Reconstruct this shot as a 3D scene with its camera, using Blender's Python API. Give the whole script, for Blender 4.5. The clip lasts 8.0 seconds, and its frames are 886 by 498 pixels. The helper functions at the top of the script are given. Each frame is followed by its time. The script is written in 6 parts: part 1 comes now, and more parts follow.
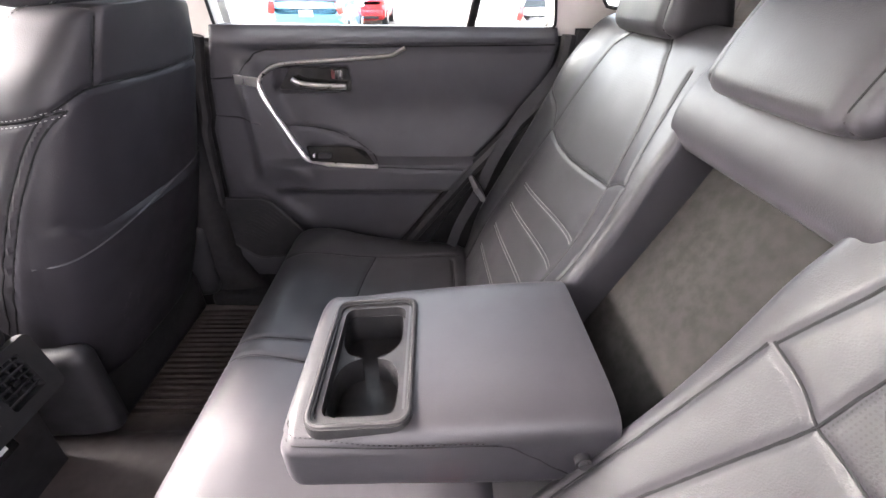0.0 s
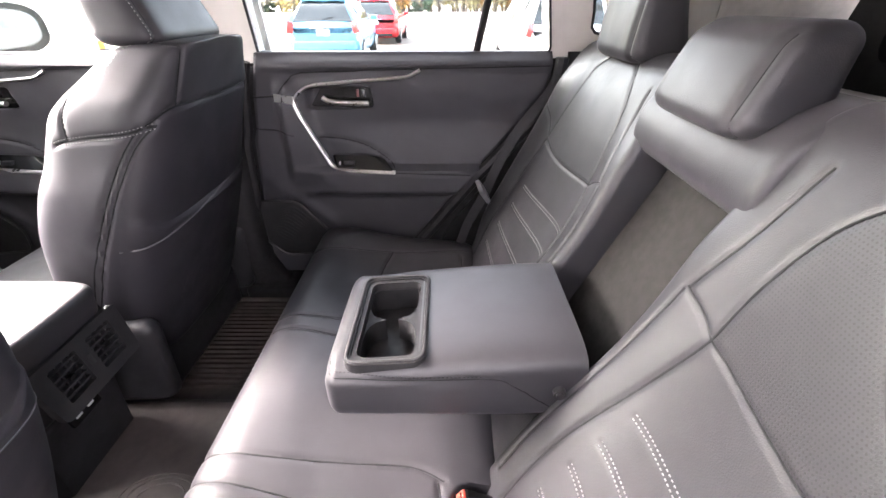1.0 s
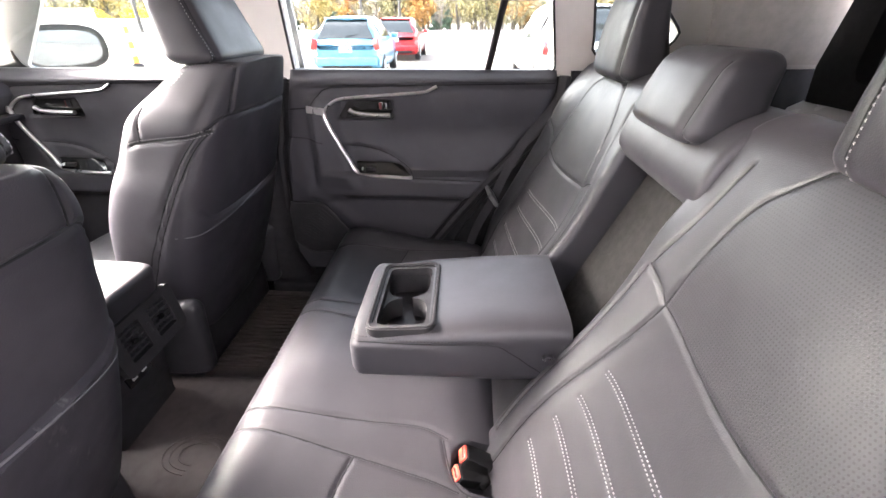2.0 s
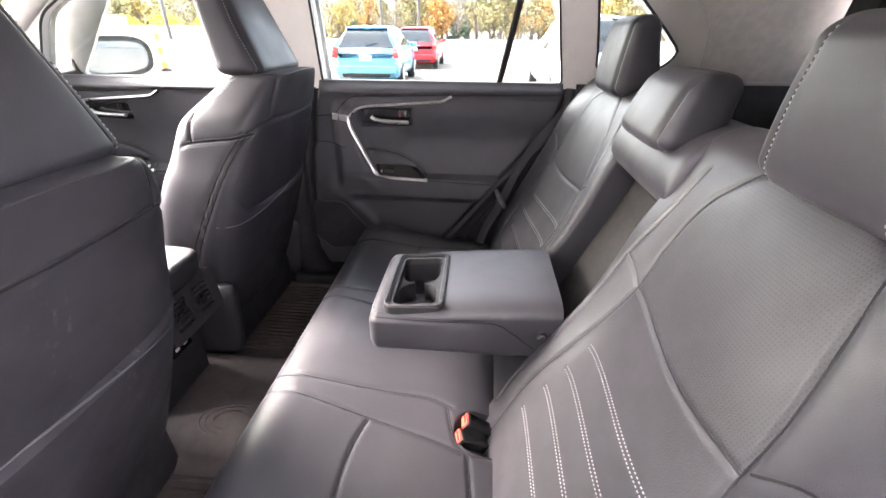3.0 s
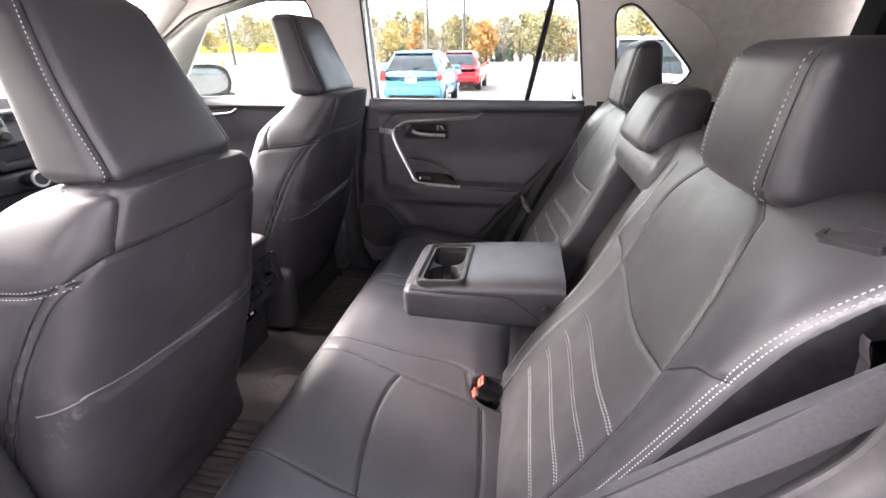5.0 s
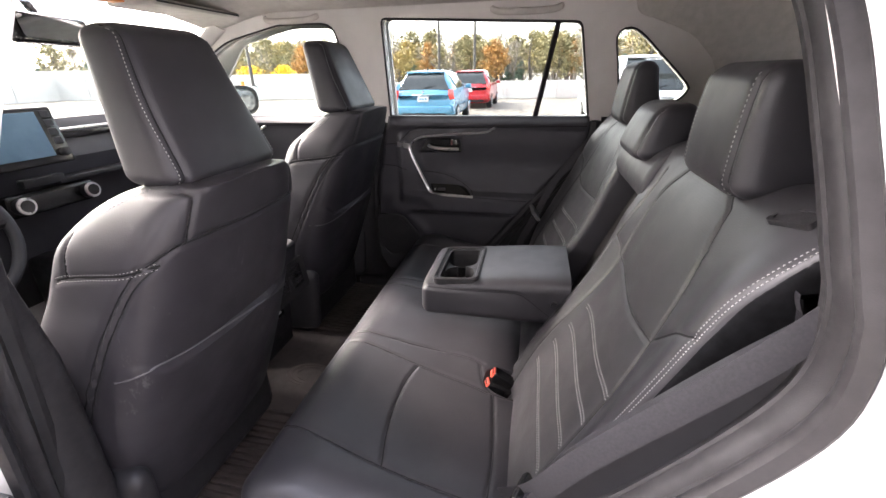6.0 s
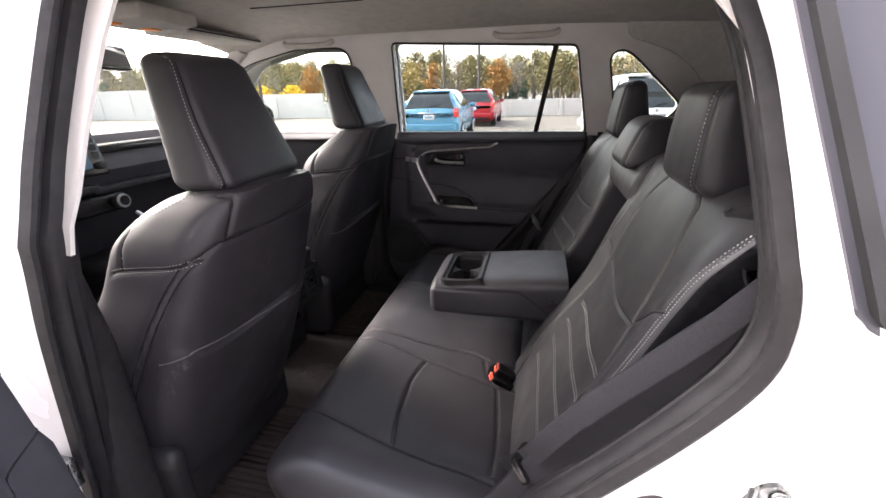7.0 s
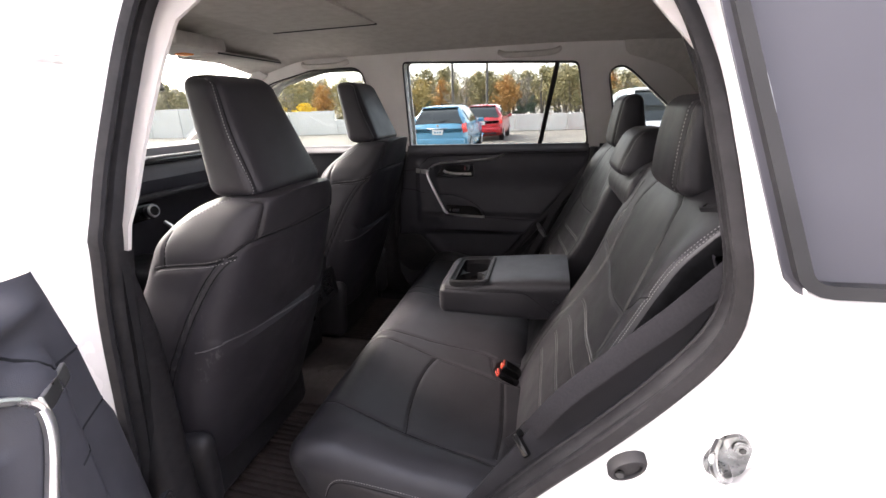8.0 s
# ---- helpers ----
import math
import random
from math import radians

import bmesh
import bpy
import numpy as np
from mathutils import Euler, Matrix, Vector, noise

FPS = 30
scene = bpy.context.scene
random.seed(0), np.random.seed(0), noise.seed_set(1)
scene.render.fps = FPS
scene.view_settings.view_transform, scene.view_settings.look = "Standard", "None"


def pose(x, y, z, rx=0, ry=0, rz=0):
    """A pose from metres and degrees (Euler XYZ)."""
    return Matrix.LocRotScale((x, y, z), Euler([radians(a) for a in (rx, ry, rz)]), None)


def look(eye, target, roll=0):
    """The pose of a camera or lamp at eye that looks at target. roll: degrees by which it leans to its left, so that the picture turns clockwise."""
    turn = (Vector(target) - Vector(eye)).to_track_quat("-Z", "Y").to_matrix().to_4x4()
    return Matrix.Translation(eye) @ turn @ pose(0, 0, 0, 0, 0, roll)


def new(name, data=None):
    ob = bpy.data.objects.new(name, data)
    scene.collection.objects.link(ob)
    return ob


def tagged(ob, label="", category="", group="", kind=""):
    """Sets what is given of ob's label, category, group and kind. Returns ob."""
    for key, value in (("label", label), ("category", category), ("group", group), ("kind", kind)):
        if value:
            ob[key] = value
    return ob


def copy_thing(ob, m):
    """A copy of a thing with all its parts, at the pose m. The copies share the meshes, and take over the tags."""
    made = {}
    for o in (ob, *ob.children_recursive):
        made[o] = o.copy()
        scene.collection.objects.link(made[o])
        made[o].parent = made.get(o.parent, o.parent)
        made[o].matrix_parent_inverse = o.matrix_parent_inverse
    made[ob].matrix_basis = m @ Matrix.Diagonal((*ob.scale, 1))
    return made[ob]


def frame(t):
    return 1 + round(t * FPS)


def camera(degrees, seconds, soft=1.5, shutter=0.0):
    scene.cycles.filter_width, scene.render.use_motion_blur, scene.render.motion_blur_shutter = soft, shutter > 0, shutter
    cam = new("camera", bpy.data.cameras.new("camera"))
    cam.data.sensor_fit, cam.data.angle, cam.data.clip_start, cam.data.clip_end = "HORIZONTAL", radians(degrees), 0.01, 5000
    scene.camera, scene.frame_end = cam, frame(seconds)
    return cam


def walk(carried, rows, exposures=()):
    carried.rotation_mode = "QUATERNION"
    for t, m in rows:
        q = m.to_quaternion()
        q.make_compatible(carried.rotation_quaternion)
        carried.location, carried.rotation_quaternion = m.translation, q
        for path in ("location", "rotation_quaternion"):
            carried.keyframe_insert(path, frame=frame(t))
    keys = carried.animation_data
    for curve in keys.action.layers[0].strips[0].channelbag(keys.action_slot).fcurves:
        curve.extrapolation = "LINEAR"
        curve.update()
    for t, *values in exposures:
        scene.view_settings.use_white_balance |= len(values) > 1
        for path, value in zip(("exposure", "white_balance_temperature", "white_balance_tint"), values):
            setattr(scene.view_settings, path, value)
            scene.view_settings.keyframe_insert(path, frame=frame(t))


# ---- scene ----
from mathutils.bvhtree import BVHTree

cam = camera(94.9, 8.0)
PATH = [
    (0, (0.584, -0.378, 1.253), (0.627, 1.303, 0.172), 0.7),
    (0.5, (0.584, -0.453, 1.271), (0.594, 1.244, 0.213), -0.0),
    (1, (0.587, -0.516, 1.285), (0.573, 1.198, 0.255), -0.2),
    (1.5, (0.59, -0.578, 1.297), (0.546, 1.153, 0.297), -0.1),
    (2.8, (0.609, -0.714, 1.313), (0.471, 1.043, 0.367), 0.3),
    (3, (0.61, -0.736, 1.322), (0.463, 1.021, 0.379), 0.5),
    (3.5, (0.622, -0.781, 1.325), (0.418, 0.979, 0.397), 0.3),
    (4, (0.639, -0.82, 1.325), (0.348, 0.939, 0.418), -0.5),
    (4.5, (0.653, -0.863, 1.327), (0.34, 0.901, 0.439), -0.3),
    (6, (0.669, -1.006, 1.333), (0.272, 0.788, 0.544), -1.0),
    (6.5, (0.672, -1.059, 1.336), (0.269, 0.75, 0.583), -0.9),
    (7, (0.684, -1.096, 1.334), (0.258, 0.722, 0.62), -1.3),
    (7.5, (0.693, -1.134, 1.335), (0.241, 0.691, 0.654), -1.8),
    (8, (0.704, -1.173, 1.331), (0.229, 0.658, 0.683), -2.0),
]
walk(cam, [(t, look(eye, target, roll)) for t, eye, target, roll in PATH],
     [(0.0, 6.7, 6500, 20), (1.5, 6.5, 6500, 20), (3.5, 6.35, 6500, 20), (4.6, 6.2, 6500, 20), (5.9, 5.45, 6600, 19), (6.6, 4.65, 6600, 19), (7.2, 4.75, 6600, 19), (8.0, 4.5, 6600, 19)])


# ---- light: pale overcast day ----
world = bpy.data.worlds.new("sky")
scene.world = world
world.use_nodes = True
wn = world.node_tree.nodes
sky = wn.new("ShaderNodeTexSky")
sky.sky_type = 'NISHITA'
sky.sun_disc = False
sky.sun_elevation = radians(36)
sky.sun_rotation = radians(288)
sky.air_density, sky.dust_density, sky.ozone_density = 1.0, 4.0, 1.0
grey = wn.new("ShaderNodeHueSaturation")
grey.inputs["Saturation"].default_value = 0.5
world.node_tree.links.new(sky.outputs[0], grey.inputs["Color"])
world.node_tree.links.new(grey.outputs[0], wn["Background"].inputs[0])
wn["Background"].inputs[1].default_value = 0.15
sun_data = bpy.data.lights.new("sun", 'SUN')
sun_data.energy, sun_data.angle, sun_data.color = 0.3, radians(60), (1.0, 0.98, 0.95)
sun = new("sun", sun_data)
sun.matrix_world = look((0, 0, 44), (57, -18, 0))


# ---- materials ----
def shader(name):
    m = bpy.data.materials.new(name)
    m.use_nodes = True
    t = m.node_tree
    return m, t, t.nodes["Principled BSDF"]


def tex_coord(t):
    return t.nodes.new("ShaderNodeTexCoord").outputs["Object"]


def noise_node(t, co, scale, detail=4.0, rough=0.55):
    n = t.nodes.new("ShaderNodeTexNoise")
    n.inputs["Scale"].default_value, n.inputs["Detail"].default_value, n.inputs["Roughness"].default_value = scale, detail, rough
    t.links.new(co, n.inputs["Vector"])
    return n.outputs["Fac"]


def ramp(t, fac, stops):
    r = t.nodes.new("ShaderNodeValToRGB")
    e = r.color_ramp.elements
    while len(e) < len(stops):
        e.new(0.5)
    for el, (p, c) in zip(e, stops):
        el.position, el.color = p, (*c, 1)
    t.links.new(fac, r.inputs[0])
    return r.outputs[0]


def mathn(t, op, a, b=None):
    n = t.nodes.new("ShaderNodeMath")
    n.operation = op
    for i, v in enumerate((a, b)):
        if v is None:
            continue
        if isinstance(v, (int, float)):
            n.inputs[i].default_value = v
        else:
            t.links.new(v, n.inputs[i])
    return n.outputs[0]


def bump(t, bsdf, height, strength, dist=0.001):
    b = t.nodes.new("ShaderNodeBump")
    b.inputs["Strength"].default_value, b.inputs["Distance"].default_value = strength, dist
    t.links.new(height, b.inputs["Height"])
    t.links.new(b.outputs[0], bsdf.inputs["Normal"])


def mixed(name, dark, light, scale, rough, rough2=None, metal=0.0, grain=0.0, grain_scale=400, coat=0.0, low=0.35, high=0.65, spec=0.5):
    """A surface whose colour drifts between two near tones, with fine grain."""
    m, t, b = shader(name)
    co = tex_coord(t)
    f = noise_node(t, co, scale)
    t.links.new(ramp(t, f, [(low, dark), (high, light)]), b.inputs["Base Color"])
    if rough2 is None:
        b.inputs["Roughness"].default_value = rough
    else:
        f2 = noise_node(t, co, scale * 3.1, 3)
        mr = t.nodes.new("ShaderNodeMapRange")
        mr.inputs[1].default_value, mr.inputs[2].default_value = 0.3, 0.7
        mr.inputs[3].default_value, mr.inputs[4].default_value = rough, rough2
        t.links.new(f2, mr.inputs[0])
        t.links.new(mr.outputs[0], b.inputs["Roughness"])
    b.inputs["Metallic"].default_value = metal
    b.inputs["Coat Weight"].default_value = coat
    b.inputs["Specular IOR Level"].default_value = spec
    if grain:
        bump(t, b, noise_node(t, co, grain_scale, 2), grain)
    return m


def leather(name, dark, light, perforated=False, spec=0.45):
    m, t, b = shader(name)
    co = tex_coord(t)
    f = noise_node(t, co, 9, 5)
    base = ramp(t, f, [(0.3, dark), (0.7, light)])
    v = t.nodes.new("ShaderNodeTexVoronoi")
    v.inputs["Scale"].default_value = 620
    t.links.new(co, v.inputs["Vector"])
    height = v.outputs["Distance"]
    wrinkle = noise_node(t, co, 38, 3)
    height = mathn(t, 'ADD', mathn(t, 'MULTIPLY', height, 0.25), mathn(t, 'MULTIPLY', wrinkle, 0.3))
    if perforated:
        sep = t.nodes.new("ShaderNodeSeparateXYZ")
        t.links.new(co, sep.inputs[0])
        cells = []
        for axis, shift in ((1, 0.0), (2, 0.5)):
            cells.append(mathn(t, 'SUBTRACT', mathn(t, 'FRACT', mathn(t, 'MULTIPLY', sep.outputs[axis], 270.0)), 0.5))
        r = mathn(t, 'ADD', mathn(t, 'POWER', mathn(t, 'ABSOLUTE', cells[0]), 2.0), mathn(t, 'POWER', mathn(t, 'ABSOLUTE', cells[1]), 2.0))
        hole = mathn(t, 'LESS_THAN', r, 0.06)
        mx = t.nodes.new("ShaderNodeMix")
        mx.data_type = 'RGBA'
        t.links.new(hole, mx.inputs[0])
        t.links.new(base, mx.inputs[6])
        mx.inputs[7].default_value = (0.006, 0.006, 0.006, 1)
        base = mx.outputs[2]
        height = mathn(t, 'SUBTRACT', height, mathn(t, 'MULTIPLY', hole, 0.4))
    t.links.new(base, b.inputs["Base Color"])
    mr = t.nodes.new("ShaderNodeMapRange")
    mr.inputs[1].default_value, mr.inputs[2].default_value, mr.inputs[3].default_value, mr.inputs[4].default_value = 0.3, 0.7, 0.41, 0.52
    t.links.new(noise_node(t, co, 17, 4), mr.inputs[0])
    t.links.new(mr.outputs[0], b.inputs["Roughness"])
    b.inputs["Specular IOR Level"].default_value = spec
    bump(t, b, height, 0.35, 0.0012)
    return m


def glass(name, tint=(0.97, 0.98, 0.97), rough=0.0):
    m, t, b = shader(name)
    b.inputs["Base Color"].default_value = (*tint, 1)
    b.inputs["Roughness"].default_value = rough
    b.inputs["Transmission Weight"].default_value = 1.0
    b.inputs["IOR"].default_value = 1.3
    return m


def tinted_pane(name, tint):
    """Thin tinted glass: what passes it takes the tint, and it mirrors a little more at a glance."""
    m, t, b = shader(name)
    t.nodes.remove(b)
    clear, gloss, mix, fres = (t.nodes.new(k) for k in ("ShaderNodeBsdfTransparent", "ShaderNodeBsdfGlossy", "ShaderNodeMixShader", "ShaderNodeFresnel"))
    clear.inputs["Color"].default_value = (*tint, 1)
    gloss.inputs["Roughness"].default_value = 0.02
    fres.inputs["IOR"].default_value = 1.3
    t.links.new(fres.outputs[0], mix.inputs[0])
    t.links.new(clear.outputs[0], mix.inputs[1])
    t.links.new(gloss.outputs[0], mix.inputs[2])
    t.links.new(mix.outputs[0], t.nodes["Material Output"].inputs["Surface"])
    return m


LEATHER = leather("leather", (0.017, 0.0162, 0.0188), (0.025, 0.0238, 0.027))
PERFORATED = leather("perforated_leather", (0.018, 0.0172, 0.0196), (0.026, 0.025, 0.028), True)
# Leather lightened to make up for light missing on the front seat backs.
SEATBACK_LIT = leather("seatback_lit_leather", (0.022, 0.0208, 0.024), (0.030, 0.0284, 0.0328), spec=0.33)
# Near-black for the shade in seams and creases; also the armrest's dark thread.
SEAM_AND_SHADE = mixed("seam", (0.008, 0.008, 0.0085), (0.012, 0.012, 0.0125), 40, 0.8, spec=0.2)
THREAD = mixed("thread", (0.24, 0.237, 0.232), (0.32, 0.316, 0.31), 60, 0.8)
SOFT_TRIM = mixed("soft_trim", (0.034, 0.0325, 0.037), (0.042, 0.0405, 0.046), 7, 0.5, 0.62, grain=0.25, grain_scale=900, spec=0.35)
ARCH_TRIM = mixed("arch_trim", (0.019, 0.0185, 0.021), (0.025, 0.0245, 0.027), 9, 0.55, 0.7, grain=0.3, grain_scale=1000, spec=0.22)
BACK_PANEL = leather("seatback_panel", (0.019, 0.0178, 0.0215), (0.027, 0.0255, 0.030), spec=0.25)
def scuffed(m):
    """Sparse pale scuff marks over a material's base colour."""
    t = m.node_tree
    b = t.nodes["Principled BSDF"]
    base = b.inputs["Base Color"].links[0].from_socket
    stretch = t.nodes.new("ShaderNodeMapping")
    stretch.inputs["Scale"].default_value = (1.0, 1.0, 0.35)
    t.links.new(tex_coord(t), stretch.inputs["Vector"])
    marks = ramp(t, mathn(t, 'MULTIPLY', noise_node(t, stretch.outputs[0], 11, 2), noise_node(t, stretch.outputs[0], 90, 5, 0.7)), [(0.37, (0, 0, 0)), (0.46, (1, 1, 1))])
    mx = t.nodes.new("ShaderNodeMix")
    mx.data_type = 'RGBA'
    t.links.new(marks, mx.inputs[0])
    t.links.new(base, mx.inputs[6])
    mx.inputs[7].default_value = (0.062, 0.058, 0.062, 1)
    t.links.new(mx.outputs[2], b.inputs["Base Color"])
    return m


scuffed(BACK_PANEL)
# Paler leather that carries the highlight along the map pocket's edge.
PIPING_GLINT = leather("piping_glint", (0.060, 0.057, 0.062), (0.080, 0.076, 0.082), spec=0.5)
HARD_TRIM = mixed("hard_trim", (0.014, 0.0135, 0.015), (0.020, 0.0193, 0.0215), 11, 0.38, 0.55, grain=0.3, grain_scale=1200, spec=0.35)
GLOSS_BLACK = mixed("gloss_black", (0.008, 0.008, 0.008), (0.012, 0.012, 0.012), 12, 0.12, 0.2)
SILVER = mixed("satin_silver", (0.62, 0.61, 0.60), (0.70, 0.69, 0.68), 20, 0.26, 0.36, metal=1.0)
CHROME = mixed("chrome", (0.75, 0.75, 0.75), (0.82, 0.82, 0.82), 20, 0.1, 0.18, metal=1.0)
FELT = mixed("felt", (0.021, 0.0195, 0.018), (0.032, 0.030, 0.028), 60, 0.95, grain=0.6, grain_scale=1500, spec=0.2)
CARPET = mixed("carpet", (0.014, 0.0125, 0.012), (0.026, 0.023, 0.022), 90, 0.97, grain=0.8, grain_scale=1300, spec=0.15)
MAT_RUBBER = mixed("mat_rubber", (0.030, 0.023, 0.021), (0.052, 0.041, 0.037), 14, 0.5, 0.7, grain=0.3, grain_scale=700)
HEADLINER = mixed("headliner", (0.46, 0.43, 0.39), (0.52, 0.49, 0.45), 30, 0.92, grain=0.4, grain_scale=1600, spec=0.2)
CARGO_SHADE = mixed("cargo_shade", (0.43, 0.405, 0.365), (0.49, 0.46, 0.42), 40, 0.95, grain=0.4, grain_scale=1400, spec=0.2)
PILLAR = mixed("pillar_plastic", (0.56, 0.53, 0.50), (0.61, 0.58, 0.55), 9, 0.6, 0.7, grain=0.2, grain_scale=1200)
TONGUE_GREY = mixed("grey_plastic", (0.11, 0.11, 0.115), (0.15, 0.15, 0.155), 30, 0.4, 0.5)
RUBBER = mixed("rubber_seal", (0.012, 0.011, 0.012), (0.020, 0.019, 0.020), 30, 0.5, 0.68, grain=0.15, grain_scale=900, spec=0.28)
PAINT_WHITE = mixed("white_paint", (0.575, 0.572, 0.572), (0.63, 0.627, 0.625), 3, 0.22, 0.3, coat=0.6)
PAINT_BLUE = mixed("blue_paint", (0.09, 0.30, 0.46), (0.12, 0.34, 0.51), 4, 0.25, 0.32, coat=0.7)
PAINT_RED = mixed("red_paint", (0.40, 0.012, 0.018), (0.48, 0.02, 0.025), 4, 0.25, 0.32, coat=0.7)
PAINT_PALE = mixed("pale_paint", (0.72, 0.73, 0.74), (0.78, 0.78, 0.79), 4, 0.25, 0.32, coat=0.6)
BELT = mixed("belt_webbing", (0.022, 0.0212, 0.0235), (0.028, 0.027, 0.030), 300, 0.75, grain=0.4, grain_scale=1500, spec=0.2)
RED_PLASTIC = mixed("red_plastic", (0.50, 0.05, 0.03), (0.62, 0.08, 0.045), 60, 0.35)
DARK_RED = mixed("dark_red_plastic", (0.10, 0.012, 0.014), (0.14, 0.02, 0.02), 60, 0.4)
BLACK_CLOTH = mixed("black_cloth", (0.006, 0.006, 0.0065), (0.010, 0.010, 0.011), 80, 0.95, grain=0.5, grain_scale=1400, spec=0.06)
TEXTURED = mixed("textured_plastic", (0.011, 0.0107, 0.0115), (0.017, 0.0165, 0.0175), 20, 0.5, 0.65, grain=0.4, grain_scale=1100, spec=0.28)
ORANGE_PLASTIC = mixed("orange_plastic", (0.80, 0.22, 0.02), (0.9, 0.30, 0.04), 10, 0.5)
WHITE_PLASTIC = mixed("white_plastic", (0.75, 0.75, 0.74), (0.82, 0.82, 0.81), 30, 0.4)
STEEL = mixed("zinc_steel", (0.13, 0.135, 0.135), (0.30, 0.31, 0.31), 50, 0.22, 0.42, metal=1.0)
# Darker than real car glass, to dim the outdoors without darkening the cabin.
DIMMED_GLASS = glass("dimmed_window_glass", (0.265, 0.288, 0.262))
REAR_GLASS = tinted_pane("tinted_rear_glass", (0.46, 0.478, 0.46))
TINTED = mixed("privacy_glass", (0.05, 0.05, 0.058), (0.064, 0.064, 0.074), 2, 0.12, 0.2, spec=0.35)
DARK_GLASS = mixed("car_glass", (0.02, 0.026, 0.026), (0.03, 0.036, 0.036), 3, 0.05, 0.08, spec=0.7)
MIRROR = mixed("mirror_silver", (0.88, 0.88, 0.88), (0.9, 0.9, 0.9), 5, 0.02, metal=1.0)
# Mirror silver darkened so that bright reflections come out dim.
MIRROR_DIMMED = mixed("dimmed_mirror", (0.30, 0.33, 0.36), (0.33, 0.36, 0.39), 5, 0.03, metal=1.0)
TAIL_RED = mixed("tail_lamp", (0.55, 0.03, 0.03), (0.7, 0.06, 0.05), 20, 0.15, coat=0.5)
TYRE = mixed("tyre", (0.02, 0.02, 0.02), (0.03, 0.03, 0.03), 20, 0.85)
RIM = mixed("alloy", (0.45, 0.45, 0.46), (0.55, 0.55, 0.56), 20, 0.35, metal=0.8)
LIGHT_BLOCK_GREY = mixed("light_block_grey", (0.19, 0.19, 0.195), (0.25, 0.25, 0.255), 0.8, 0.85, grain=0.3, grain_scale=50)
LOT = mixed("lot_concrete", (0.112, 0.099, 0.081), (0.158, 0.141, 0.117), 0.35, 0.85, 0.95, grain=0.4, grain_scale=60)
PARAPET = mixed("painted_concrete", (0.52, 0.505, 0.475), (0.61, 0.595, 0.56), 0.7, 0.85, grain=0.3, grain_scale=40)
POLE_STEEL = mixed("pole_steel", (0.05, 0.045, 0.04), (0.08, 0.07, 0.06), 2, 0.6)
BARK = mixed("bark", (0.07, 0.06, 0.05), (0.16, 0.14, 0.12), 3, 0.95, grain=0.6, grain_scale=30)
SCREEN = mixed("display_glass", (0.06, 0.11, 0.15), (0.10, 0.16, 0.21), 8, 0.15)


def leaf_material(name, dark, light):
    m, t, b = shader(name)
    g = t.nodes.new("ShaderNodeNewGeometry")
    t.links.new(ramp(t, g.outputs["Random Per Island"], [(0.1, dark), (0.9, light)]), b.inputs["Base Color"])
    b.inputs["Roughness"].default_value = 0.7
    b.inputs["Specular IOR Level"].default_value = 0.25
    return m


LEAF_GOLD = leaf_material("gold_leaves", (0.28, 0.21, 0.07), (0.44, 0.34, 0.13))
LEAF_ORANGE = leaf_material("orange_leaves", (0.34, 0.17, 0.05), (0.48, 0.27, 0.09))
LEAF_OLIVE = leaf_material("olive_leaves", (0.17, 0.15, 0.07), (0.30, 0.26, 0.13))
LEAF_GREEN = leaf_material("spruce_needles", (0.06, 0.09, 0.06), (0.12, 0.16, 0.11))
LEAF_YELLOW = leaf_material("yellow_leaves", (0.6, 0.4, 0.03), (0.8, 0.58, 0.07))
TWIG = leaf_material("bare_twigs", (0.17, 0.15, 0.135), (0.28, 0.25, 0.23))


# ---- building helpers ----
def thing(name, label, category, group="", kind="", at=(0, 0, 0)):
    ob = new(name)
    ob.empty_display_size = 0.05
    ob.location = at
    return tagged(ob, label, category, group, kind)


def finish(bm, name, mats, smooth=True):
    bmesh.ops.recalc_face_normals(bm, faces=bm.faces[:])
    me = bpy.data.meshes.new(name)
    bm.to_mesh(me)
    bm.free()
    for m in mats if isinstance(mats, (list, tuple)) else [mats]:
        me.materials.append(m)
    if smooth:
        me.polygons.foreach_set("use_smooth", [True] * len(me.polygons))
        me.set_sharp_from_angle(angle=radians(40))
    return me


def part(name, bm, material, parent=None, label="", smooth=True):
    """Links a bmesh as one mesh object under a thing or a part. Its points are given in the world's coordinates."""
    ob = new(name, finish(bm, name, material, smooth))
    if parent is not None:
        ob.parent = parent
        if parent.type == 'EMPTY':
            ob.matrix_parent_inverse = Matrix.Translation(-Vector(parent.location))
    if label:
        ob["label"] = label
    return ob


def setting(name, bm, material, label, category, smooth=True):
    return tagged(part(name, bm, material, None, "", smooth), label, category, kind="structure")


